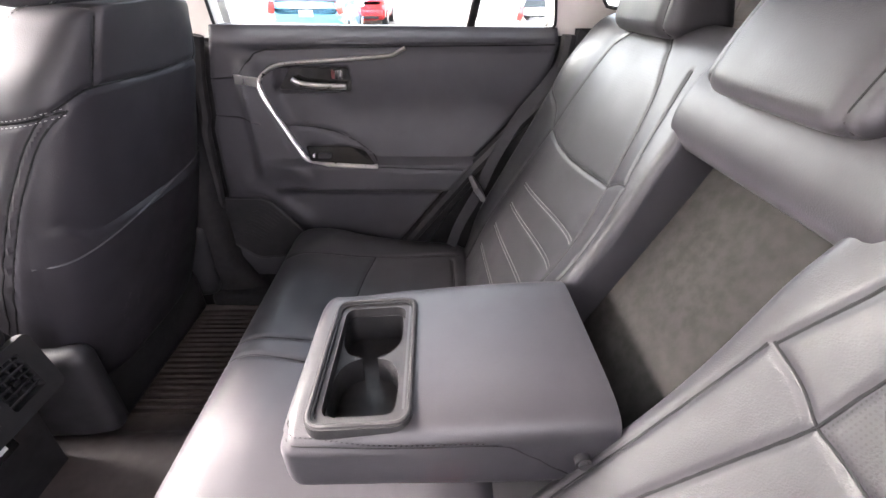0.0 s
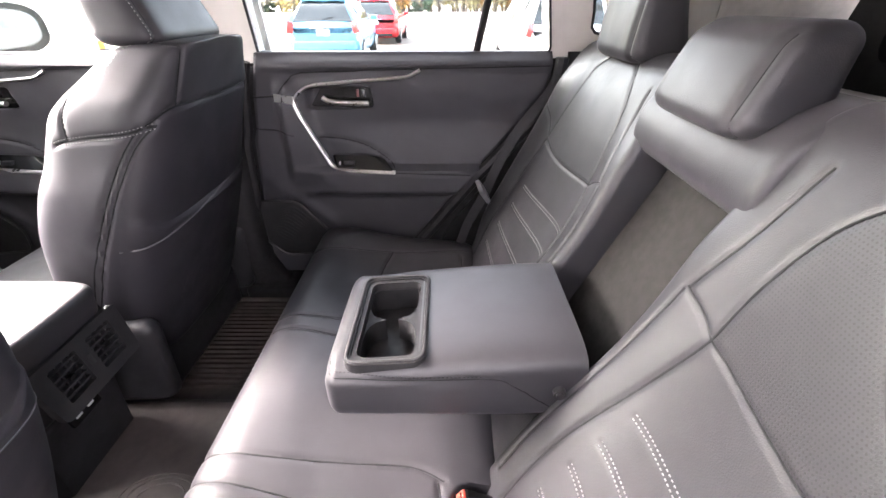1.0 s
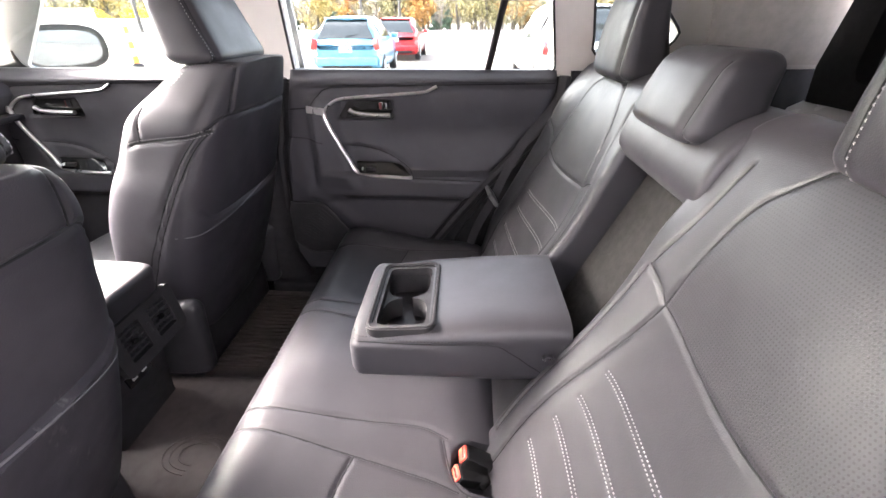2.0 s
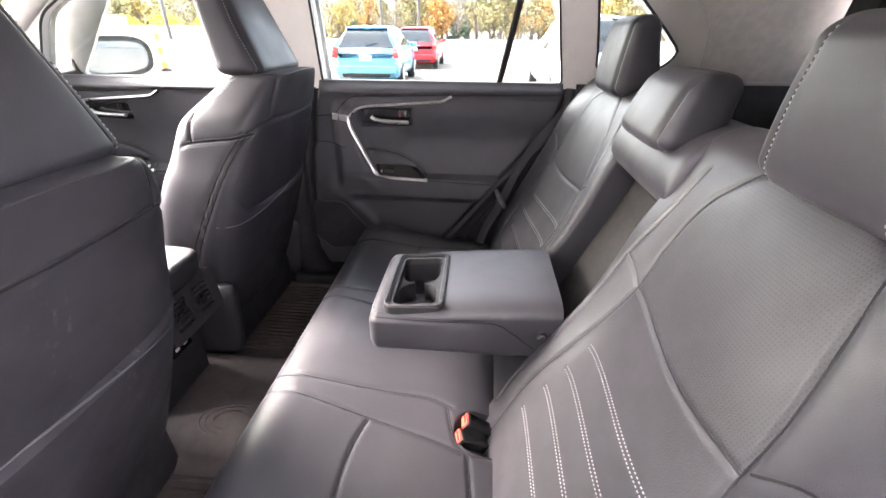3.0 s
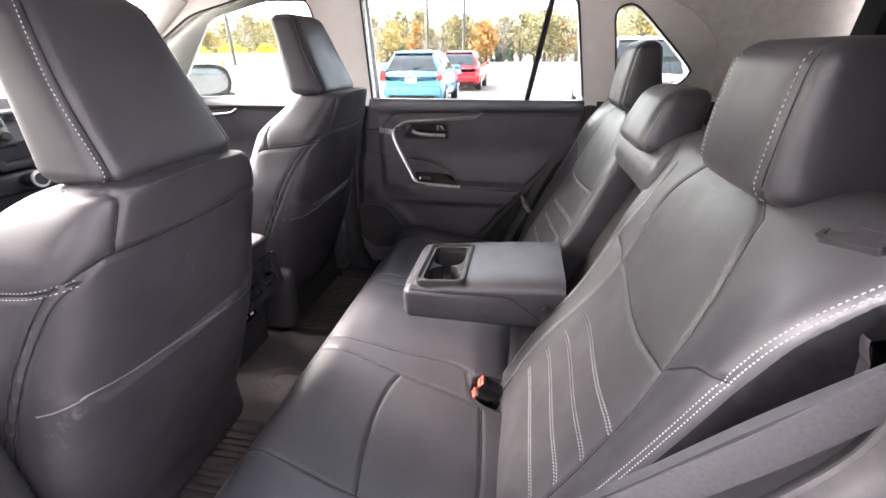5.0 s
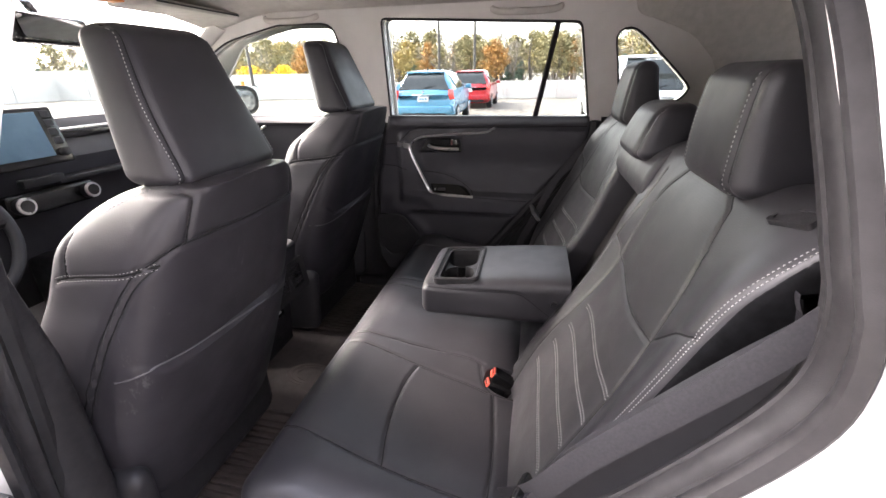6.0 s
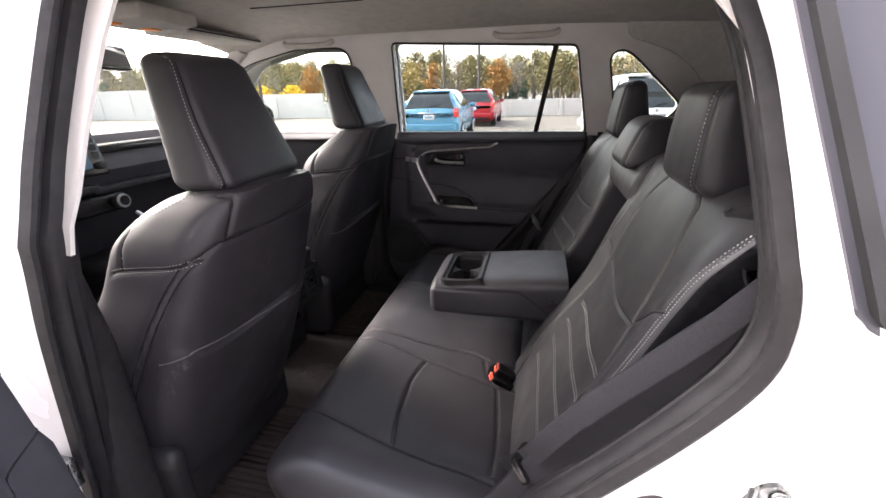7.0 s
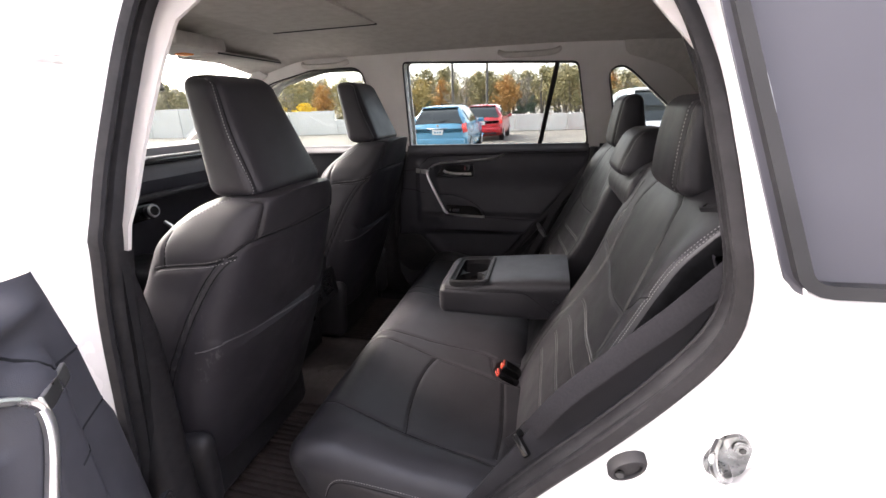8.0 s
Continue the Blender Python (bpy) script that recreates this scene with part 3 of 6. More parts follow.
ob.visible_shadow = False
for sgn in (1, -1):
    path = [(-1.36 + 0.80 * u, sgn * (0.715 - 0.13 * u), 1.08 + 0.45 * u) for u in np.linspace(0, 1, 12)]
    setting("trim_a_pillar", tube(path, 0.042, 10, flat=0.7), PILLAR, "light grey windscreen pillar trim", "pillar trim")

# ---- near side of the body: jamb, seals, outer skin ----
loop0 = OPENING


def flange(k):
    """Width of the jamb's flange: slim beside the quarter pane, broad lower down."""
    return lambda a, b: k * ((0.026 + 0.074 * smooth01((1.13 - b) / 0.10)) if a > 0.5 else 0.10 if b < 1.4 else 0.06)


def tuck(a):
    """How far the rear edge of the doorway lies further in than its front edge."""
    return 0.040 * smooth01((a - 0.50) / 0.16)


def jamb(d, depth, tucked=1.0):
    out = lambda a, b: (d(a, b) if callable(d) else d) + 0.17 * tuck(a) * tucked
    return [(a, -(cabin_y(b) + depth - tuck(a) * tucked), b) for a, b in grown(loop0, out)]


bm = bmesh.new()
outer = grown(loop0, flange(1.0))
grid_faces(bm, [jamb(0.034, 0.0), jamb(0.034, 0.045), jamb(0.016, 0.056), jamb(lambda a, b: max(0.019, flange(0.5)(a, b)), 0.060, 1.0), jamb(lambda a, b: max(0.022, flange(0.86)(a, b)), 0.066, 0.6), jamb(flange(0.95), 0.075, 0.0), [(a, -max(skin_y(b) - 0.008, cabin_y(b) + 0.085), b) for a, b in grown(loop0, flange(0.985))], [(a, -(skin_y(b) + 0.001), b) for a, b in outer]], close_u=True)
body = thing("car_body", "white painted car body side with an open rear doorway", "car body", kind="structure")
part("door_jamb", bm, PAINT_WHITE, body, "glossy white painted door jamb")
sk_outline = [(-1.0, 0.42), (0.6, 0.42), (0.70, 0.62), (0.92, 0.78), (1.2, 0.82), (1.45, 0.75), (1.62, 0.60), (1.72, 0.62), (1.70, 1.05), (1.62, 1.2), (1.45, 1.50), (0.9, 1.60), (0.2, 1.625), (-0.35, 1.61), (-0.75, 1.45), (-1.0, 1.30)]
quarter_glass = rounded([(0.915, 1.181), (1.36, 1.19), (1.22, 1.36), (1.06, 1.465), (0.848, 1.465)], 0.02)
front_door_glass = rounded([(-0.88, 1.17), (-0.10, 1.17), (-0.12, 1.505), (-0.30, 1.51), (-0.55, 1.46)], 0.04)
bm = slab(sk_outline, [outer, quarter_glass, front_door_glass], lambda a, b: (a, -(skin_y(b) + 0.004), b), (0, 0.012, 0), 0.06)
part("side_panel", bm, PAINT_WHITE, body, "glossy white painted side panel")
bm = slab(sk_outline, [REAR_WINDOW, quarter_glass, front_door_glass], lambda a, b: (a, skin_y(b) + 0.004, b), (0, -0.012, 0), 0.12)
part("side_panel", bm, PAINT_WHITE, body)
rows = [[(x, y, 1.665 - 0.05 * (abs(y) / 0.62) ** 2.4 - 0.05 * smooth01((-0.35 - x) / 0.35) - 0.06 * smooth01((x - 0.9) / 0.7)) for y in np.linspace(-0.63, 0.63, 15)] for x in np.linspace(-0.66, 1.62, 20)]
bm = bmesh.new()
grid_faces(bm, rows)
made = bmesh.ops.extrude_face_region(bm, geom=bm.faces[:])
bmesh.ops.translate(bm, vec=(0, 0, 0.006), verts=[g for g in made["geom"] if isinstance(g, bmesh.types.BMVert)])
part("roof", bm, PAINT_WHITE, body)
rows = [[(x, y, 1.13 - 0.12 * ((-1.4 - x) / 1.0) ** 2 - 0.10 * (abs(y) / 0.8) ** 3) for y in np.linspace(-0.80, 0.80, 15)] for x in np.linspace(-2.35, -1.36, 12)]
bm = bmesh.new()
grid_faces(bm, rows)
made = bmesh.ops.extrude_face_region(bm, geom=bm.faces[:])
bmesh.ops.translate(bm, vec=(0, 0, 0.006), verts=[g for g in made["geom"] if isinstance(g, bmesh.types.BMVert)])
part("bonnet", bm, PAINT_WHITE, body)
part("front_end", block(-2.45, -1.0, -0.88, 0.88, 0.32, 0.98, 0.12, 4), PAINT_WHITE, body)
part("rear_end", block(1.55, 1.85, -0.85, 0.85, 0.35, 1.10, 0.10, 4), PAINT_WHITE, body)
part("underbody", block(-1.5, 1.7, -0.80, 0.80, 0.24, 0.325, 0.02), HARD_TRIM, body)
for x, y in ((-1.45, -0.80), (-1.45, 0.80), (1.24, -0.80), (1.24, 0.80)):
    w = part("wheel", disc((x, y, 0.36), (0, 1, 0), 0.36, 0.36, 0.22, 36, bevel=0.03), TYRE, body, "black tyre on an alloy rim")
    part("rim", disc((x, y + (0.02 if y > 0 else -0.02), 0.36), (0, 1, 0), 0.23, 0.23, 0.20, 30, bevel=0.02), RIM, w)

# privacy glass behind the doorway with its black border
bm = slab(grown(quarter_glass, 0.012), [], lambda a, b: (a, -(skin_y(b) - 0.002), b), (0, 0.004, 0), 0.1)
part("quarter_pane", bm, TINTED, body, "dark privacy glass pane")
bm = slab(grown(quarter_glass, 0.006), [grown(quarter_glass, -0.005)], lambda a, b: (a, -(skin_y(b) + 0.008), b), (0, 0.01, 0), 0.1)
part("pane_border", bm, GLOSS_BLACK, body, "black pane border with a crumpled lower corner")

# rubber door seal, double-lipped, with a soft inner bulb


def bulb(k):
    """The seal's inner bulb stands in further along the pillar than along the wheel arch."""
    return lambda a, b: k * (0.012 if a > 0.5 else 0.020)


seal = thing("door_seal", "black rubber weather strip round the rear doorway", "door seal")
bm = bmesh.new()
grid_faces(bm, [jamb(0.030, -0.012), jamb(bulb(1.05), -0.014), jamb(bulb(0.9), -0.008), jamb(bulb(0.82), 0.004), jamb(bulb(0.82), 0.014), jamb(bulb(0.95), 0.022), jamb(bulb(1.35), 0.027), jamb(bulb(1.25), 0.033), jamb(bulb(0.6), 0.037), jamb(bulb(0.3), 0.042), jamb(0.001, 0.048), jamb(0.002, 0.054), jamb(0.007, 0.0565), jamb(0.014, 0.0585), jamb(0.019, 0.056)], close_u=True)
part("strip", bm, RUBBER, seal)
part("lip", tube(jamb(bulb(1.05), 0.002), 0.0045, 8, closed=True), RUBBER, seal)

# rubber stop and striker on the jamb
stop = thing("door_stop", "black oval rubber door stop screwed on the jamb", "door stop")
jy = -0.768
sx0, sz0 = 0.811, 0.932
bm = loft([[(sx0 + k * (0.020 * math.cos(w) + 0.004 * math.sin(w)), jy - dy, sz0 + k * (0.013 * math.cos(w) - 0.012 * math.sin(w))) for w in np.linspace(0, 2 * math.pi, 33)[:-1]] for k, dy in ((1.0, -0.006), (1.0, 0.006), (0.9, 0.010), (0.72, 0.0105), (0.62, 0.0075), (0.1, 0.0075))])
part("pad", bm, RUBBER, stop)
part("screw", disc((sx0 - 0.008, jy - 0.0095, sz0 - 0.006), (0, -1, 0), 0.0055, 0.005, 0.005, 16, bevel=0.001), GLOSS_BLACK, stop)
striker = thing("door_striker", "zinc-plated steel door striker with two bolts", "door striker")


def on_jamb(x, z, d):
    return (0.907 + 0.72 * (x - 0.930), jy - d, 0.971 + 0.72 * (z - 1.0))


plate = [(0.90, 0.985), (0.905, 0.96), (0.935, 0.955), (0.955, 0.97), (0.96, 1.02), (0.945, 1.04), (0.92, 1.03)]
part("plate", slab(rounded(plate, 0.012), [], lambda a, b: on_jamb(a, b, 0.0), (0, -0.005, 0)), STEEL, striker)
part("loop", tube(spline([on_jamb(0.915, 1.022, 0.004), on_jamb(0.900, 1.018, 0.022), on_jamb(0.898, 1.005, 0.032), on_jamb(0.910, 0.99, 0.032), on_jamb(0.925, 0.982, 0.022), on_jamb(0.93, 0.978, 0.004)], 20), 0.0042, 8), STEEL, striker)
for x, z in ((0.943, 1.018), (0.918, 0.972)):
    b = part("bolt", disc(on_jamb(x, z, 0.007), (0, -1, 0), 0.0085, 0.0075, 0.005, 12, bevel=0.0015), STEEL, striker)
    part("recess", disc(on_jamb(x, z, 0.0102), (0, -1, 0), 0.0036, 0.0036, 0.0015, 6), GLOSS_BLACK, b)

# overlay behind the quarter window's frame, toned below the pillar trim for shade
arc = [tuple(p) for p in spline([(0.955, 1.548), (0.975, 1.505), (1.04, 1.482), (1.13, 1.446), (1.20, 1.395), (1.245, 1.34), (1.265, 1.27), (1.27, 1.195)], 30)]
bm = slab(arc + [(1.64, 1.195), (1.64, 1.485), (1.2, 1.540)], [], lambda a, b: (a, cabin_y(b) - 0.003, b), (0, -0.006, 0), 0.08)
setting("trim_cargo_shade", bm, CARGO_SHADE, "warm grey overlay on the luggage space side, toned down for its shade", "side trim")


# ---- rear bench ----
bench = thing("car_bench", "black leather rear bench seat with folded-down centre armrest", "car seat", at=(0.45, 0, 0.395))
NORTH = Vector((-0.91, 0, 0.41))
BACK_PROFILE = [(0.640, 0.575), (0.668, 0.63), (0.712, 0.73), (0.776, 0.86), (0.836, 0.985), (0.878, 1.08), (0.915, 1.165), (0.942, 1.200), (0.985, 1.212), (1.03, 1.19), (1.045, 1.12)]


def back_bulge(y, z, s):
    b = 0.020 * bell(y, -0.585, 0.045) * smooth01((z - 0.62) / 0.15) * smooth01((1.2 - z) / 0.10)
    b -= 0.022 * smooth01((y + 0.47) / 0.26) * bell(z, 0.92, 0.15)
    b += (0.009 * bell(z, 0.90, 0.22) + 0.006) * bell(y, -0.140, 0.050) * smooth01((1.16 - z) / 0.12)
    b += 0.006 * bell(y, -0.35, 0.12) * bell(z, 1.08, 0.09)
    return b


BL2, BL1, ATOP, ITR, BL3 = (-0.208, 0.991), (-0.505, 0.996), (-0.268, 1.183), (-0.452, 1.170), (-0.594, 1.068)
BACK_SEAMS = [curve2([BL2, (-0.212, 1.06), (-0.228, 1.13), ATOP]), curve2([ATOP, (-0.30, 1.198), (-0.36, 1.203), (-0.41, 1.194), ITR]), curve2([ITR, (-0.472, 1.12), (-0.494, 1.05), BL1]),
              curve2([BL2, (-0.30, 0.983), (-0.40, 0.983), BL1]), curve2([BL2, (-0.190, 0.90), (-0.178, 0.80), (-0.180, 0.70), (-0.185, 0.62)]),
              curve2([BL1, (-0.520, 0.93), (-0.529, 0.85), (-0.533, 0.76), (-0.533, 0.64)]), curve2([(-0.508, 1.004), (-0.545, 1.04), BL3]), curve2([BL2, (-0.180, 1.008), (-0.15, 1.018)]), curve2([(-0.152, 1.018), (-0.168, 1.08), (-0.182, 1.165)]), curve2([(-0.148, 1.014), (-0.140, 0.92), (-0.138, 0.80), (-0.140, 0.66)])]
STRIPES = [polyline([(-0.212, zi), (-0.520, zo)], 24) for zi, zo in ((0.876, 0.905), (0.826, 0.852), (0.780, 0.796), (0.725, 0.734))]
EDGE_STITCH = [curve2([(-0.588, 0.76), (-0.594, 0.90), (-0.595, 1.06), (-0.599, 1.12), (-0.605, 1.165), (-0.611, 1.190)], 40)]
INSERT = np.vstack([BACK_SEAMS[0], BACK_SEAMS[1], BACK_SEAMS[2], BACK_SEAMS[3][::-1]])


def inside(q, poly):
    hit = False
    for (x1, y1), (x2, y2) in zip(poly, np.roll(poly, -1, 0)):
        if (y1 > q[1]) != (y2 > q[1]) and q[0] < (x2 - x1) * (q[1] - y1) / (y2 - y1 + 1e-12) + x1:
            hit = not hit
    return hit


def paint(bm, poly, axes, facing, index):
    bmesh.ops.recalc_face_normals(bm, faces=bm.faces[:])
    bm.normal_update()
    lo, hi = poly.min(0), poly.max(0)
    for f in bm.faces:
        c = f.calc_center_median()
        q = (c[axes[0]], c[axes[1]])
        if f.normal.dot(facing) > 0.1 and lo[0] < q[0] < hi[0] and lo[1] < q[1] < hi[1] and inside(q, poly):
            f.material_index = index


FAR_STRIPES = [polyline([(-0.20, zi), (yo, zo)], 24) for yo, zi in ((-0.466, 0.894), (-0.472, 0.842), (-0.486, 0.780), (-0.492, 0.718)) for zo in [zi - 0.010]]


def backrest(mirror):
    heights = spline(BACK_PROFILE, 200)[:, 1]
    crest = int(heights.argmax())
    stitch = lambda s: float(np.interp(heights[min(int(s * 199), crest)], (0.76, 0.9, 1.06, 1.12, 1.165, 1.19), (-0.588, -0.594, -0.595, -0.599, -0.605, -0.611)))
    yl = lambda s: stitch(s) - 0.013
    yr = lambda s: -0.115 - 0.010 * smooth01((s - 0.60) / 0.2)
    bm = pad(BACK_PROFILE, yl, yr, 200, 280, 0.016, 0.11, back_bulge)
    bm.normal_update()
    for f in bm.faces:
        c = f.calc_center_median()
        if c.y < float(np.interp(c.z, (0.76, 0.9, 1.06, 1.12, 1.165, 1.19), (-0.588, -0.594, -0.595, -0.599, -0.605, -0.611))) - 0.0085:
            f.material_index = 2
    stripes = FAR_STRIPES if mirror else STRIPES
    groove(bm, BACK_SEAMS, (1, 2), NORTH, 0.0038, 0.0026)
    groove(bm, stripes, (1, 2), NORTH, 0.0038, 0.0016)
    groove(bm, EDGE_STITCH, (1, 2), NORTH, 0.006, 0.001)
    paint(bm, INSERT, (1, 2), NORTH, 1)
    turned = lambda lines: [ln * np.array((-1, 1)) for ln in lines] if mirror else lines
    if mirror:
        mirror_bm(bm)
    ob = part("backrest", bm, [LEATHER, PERFORATED, BLACK_CLOTH], bench, "black leather backrest with a perforated insert")
    add_seams(ob, turned(BACK_SEAMS), (1, 2), NORTH, 0.0018)
    add_stitches(ob, turned([q for ln in stripes for q in double(ln)]), (1, 2), NORTH, "stripe_stitching", r=0.0009)
    add_stitches(ob, turned(double(EDGE_STITCH[0], 0.0026)), (1, 2), NORTH, "edge_stitching", length=0.0032, gap=0.0007, r=0.00055)
    return ob


backrest(False)
backrest(True)


def soft_block(levels, n=44, power=3.2):
    """A stack of rounded sections: (z, centre x, centre y, half depth, half width)."""
    secs = []
    for z, xc, yc, hx, hy in levels:
        loop = []
        for w in np.linspace(0, 2 * math.pi, n + 1)[:-1]:
            c, q = math.cos(w), math.sin(w)
            loop.append((xc + hx * math.copysign(abs(c) ** (2 / power), c), yc + hy * math.copysign(abs(q) ** (2 / power), q), z))
        secs.append(loop)
    return loft(secs)


def levels_of(z0, z1, fn, r=0.03, n=26):
    """Sections between two heights, rounded off at both ends by r; fn(u) gives centre x, centre y, half depth, half width."""
    out = []
    for u in np.linspace(0, 1, n):
        z = z0 + (z1 - z0) * (0.5 - 0.5 * math.cos(math.pi * u))
        d = min(z - z0, z1 - z)
        cut = r - math.sqrt(max(0.0, r * r - (r - min(d, r)) ** 2))
        xc, yc, hx, hy = fn((z - z0) / (z1 - z0))
        out.append((z, xc, yc, max(0.004, hx - cut), max(0.004, hy - cut)))
    return out


def rear_headrest(yc, hw, z0, z1, x0, lean, depth, label, thread=False, taper=0.25, fold=0.80):
    bm = soft_block(levels_of(z0, z1, lambda u: (x0 + depth / 2 * (1 - taper * u) + lean * u - 0.006 * u * (1 - u) * 4, yc, depth / 2 * (1 - taper * u), hw * (1 - 0.12 * u)), 0.024, 40), 84, 5.0)
    side = [curve2([(yy, z0 + 0.004), (yy * 1.0, (z0 + z1) / 2), (yc + (yy - yc) * 0.94, z1 - 0.012)]) for yy in (yc - hw * fold, yc + hw * fold)]
    groove(bm, side, (1, 2), Vector((-1, 0, 0.1)), 0.005, 0.0045)
    ob = part("headrest", bm, LEATHER, bench, label)
    add_seams(ob, side, (1, 2), Vector((-1, 0, 0.1)), 0.0014)
    if thread:
        add_stitches(ob, [side[0] + np.array((0.007, 0)), side[1] - np.array((0.007, 0))], (1, 2), Vector((-1, 0, 0.1)))
    for q in (-0.055, 0.055):
        part("post", tube([(x0 + depth * 0.55, yc + q, z0 + 0.02), (x0 + depth * 0.5, yc + q, z0 - 0.05)], 0.006, 10), CHROME, ob)
    return ob


rear_headrest(-0.372, 0.109, 1.184, 1.342, 0.902, 0.012, 0.135, "black leather headrest with stitched side seams", True, 0.30, 0.72)
rear_headrest(0.372, 0.109, 1.192, 1.358, 0.904, 0.026, 0.125, "black leather headrest with piped side seams", False, 0.52)
rear_headrest(0.0, 0.105, 1.160, 1.272, 0.868, 0.046, 0.118, "low black leather centre headrest", False, 0.32)

# roll above the armrest well, well lining
bm = pad([(0.935, 1.078), (0.905, 1.082), (0.888, 1.105), (0.892, 1.14), (0.912, 1.175), (0.945, 1.197), (0.985, 1.206), (1.03, 1.19), (1.045, 1.12)], lambda s: -0.150, lambda s: 0.150, 40, 60, 0.012, 0.03)
part("top_roll", bm, LEATHER, bench, "black leather roll above the armrest well")
bm = slab([(-0.16, 0.55), (0.16, 0.55), (0.16, 1.14), (-0.16, 1.14)], [], lambda a, b: (0.745 + 0.44 * (b - 0.60), a, b), (0.03, 0, 0), 0.08)
part("well_lining", bm, FELT, bench, "dark brown felt lining of the armrest well")
for sgn in (-1, 1):
    bm = slab([(0.66, 0.56), (0.78, 0.56), (1.0, 1.14), (0.925, 1.13), (0.81, 0.87), (0.73, 0.70)], [], lambda a, b: (a, sgn * 0.128, b), (0, sgn * 0.02, 0), 0.08)
    part("well_side", bm, FELT, bench)

bm = pad([(0.655, 0.58), (0.672, 0.63), (0.690, 0.68), (0.712, 0.725), (0.735, 0.752), (0.77, 0.76), (0.79, 0.74)], lambda s: -0.135, lambda s: 0.135, 30, 40, 0.012, 0.03)
part("centre_panel", bm, LEATHER, bench, "black leather panel under the armrest")

# bench cushion
CUSH_PROFILE = [(0.70, 0.60), (0.66, 0.628), (0.60, 0.640), (0.50, 0.648), (0.40, 0.664), (0.31, 0.686), (0.255, 0.694), (0.215, 0.680), (0.196, 0.645), (0.20, 0.58), (0.225, 0.50), (0.25, 0.44)]


def cush_bulge(y, z, s):
    a = abs(y)
    top = smooth01((0.62 - s) / 0.1) * smooth01(s / 0.1)
    b = -0.010 * bell(a, 0.345, 0.10) * top
    b += 0.014 * bell(a, 0.555, 0.05) * top
    b += 0.010 * bell(y, 0.0, 0.07) * top
    return b


UP = Vector((0, 0, 1))
C_HALF = [curve2([(0.200, -0.183), (0.30, -0.190), (0.43, -0.207), (0.54, -0.228), (0.605, -0.248)]), curve2([(0.198, -0.140), (0.30, -0.142), (0.43, -0.136), (0.53, -0.134), (0.585, -0.155)]),
          curve2([(0.425, -0.205), (0.408, -0.27), (0.405, -0.345), (0.415, -0.43), (0.432, -0.505)]), curve2([(0.618, -0.25), (0.628, -0.34), (0.634, -0.43), (0.632, -0.515)]),
          curve2([(0.212, -0.468), (0.30, -0.485), (0.43, -0.505), (0.56, -0.525), (0.65, -0.54)]),
          curve2([(0.575, -0.158), (0.583, -0.195), (0.597, -0.232), (0.622, -0.250), (0.670, -0.247)])]
C_SEAMS = C_HALF + [[(a, -b) for a, b in ln] for ln in C_HALF]
bm = pad(CUSH_PROFILE, lambda s: -0.635 + 0.03 * smooth01((s - 0.5) / 0.5), lambda s: 0.635 - 0.03 * smooth01((s - 0.5) / 0.5), 340, 190, 0.045, 0.05, cush_bulge, flip=-1.0)
groove(bm, C_SEAMS, (0, 1), UP, 0.0042, 0.0030)
for v in bm.verts:
    d = math.hypot((v.co.x - 0.645) / 0.050, (abs(v.co.y) - 0.200) / 0.042)
    k = smooth01((1.15 - d) / 0.35)
    if v.normal.z > 0 and k > 0.0:
        v.co.z -= 0.040 * k
cushion = part("cushion", bm, [LEATHER, PERFORATED], bench, "black leather bench cushion")
add_seams(cushion, C_SEAMS, (0, 1), UP, 0.0019)
lower = [curve2([(-0.60, 0.60), (-0.50, 0.615), (-0.30, 0.618), (0.0, 0.62), (0.30, 0.618), (0.50, 0.615), (0.60, 0.60)], 60)]
part("lower_seam", seams(bm_of(cushion), lower, (1, 2), Vector((-1, 0, 0)), 0.0012), THREAD, cushion)

welt = [curve2([(0.292, 0.555), (0.303, 0.600), (0.318, 0.630), (0.345, 0.641), (0.42, 0.634), (0.50, 0.625), (0.58, 0.616)], 40)]
add_seams(cushion, welt, (0, 2), Vector((0, -1, 0)), 0.0016)
add_stitches(cushion, [welt[0] + np.array((0, 0.006))], (0, 2), Vector((0, -1, 0)))

# armrest with cup holder
ARM = []
for x in np.r_[np.linspace(0.412, 0.45, 14), np.linspace(0.455, 0.78, 50)]:
    k = smooth01((x - 0.412) / 0.36)
    top = 0.846 + 0.006 * smooth01((x - 0.45) / 0.1) + 0.026 * k
    bot = 0.757 - 0.004 * k
    if x > 0.66:
        bot += 0.006 * smooth01((x - 0.66) / 0.12)
    e = max(0.0, 1 - ((x - 0.412) / 0.022)) if x < 0.434 else 0.0
    cut = 0.022 * (1 - math.sqrt(max(0, 1 - e * e)))
    hy, hz, zc = 0.130 - cut, (top - bot) / 2 - cut, (top + bot) / 2
    loop = []
    for w in np.linspace(0, 2 * math.pi, 121)[:-1]:
        c, q = math.cos(w), math.sin(w)
        loop.append((x, hy * math.copysign(abs(c) ** (2 / 7), c), zc + hz * math.copysign(abs(q) ** (2 / 7), q) + (0.004 * (1 - (c / 1.0) ** 2) if q > 0 else 0)))
    ARM.append(loop)
bm = loft(ARM)
CUP_X0, CUP_X1, CUP_Y0, CUP_Y1 = 0.449, 0.553, -0.112, 0.084
bm.normal_update()
bmesh.ops.delete(bm, geom=[f for f in bm.faces if f.normal.z > 0.5 and CUP_X0 + 0.004 < f.calc_center_median().x < CUP_X1 - 0.004 and CUP_Y0 + 0.004 < f.calc_center_median().y < CUP_Y1 - 0.004], context='FACES')
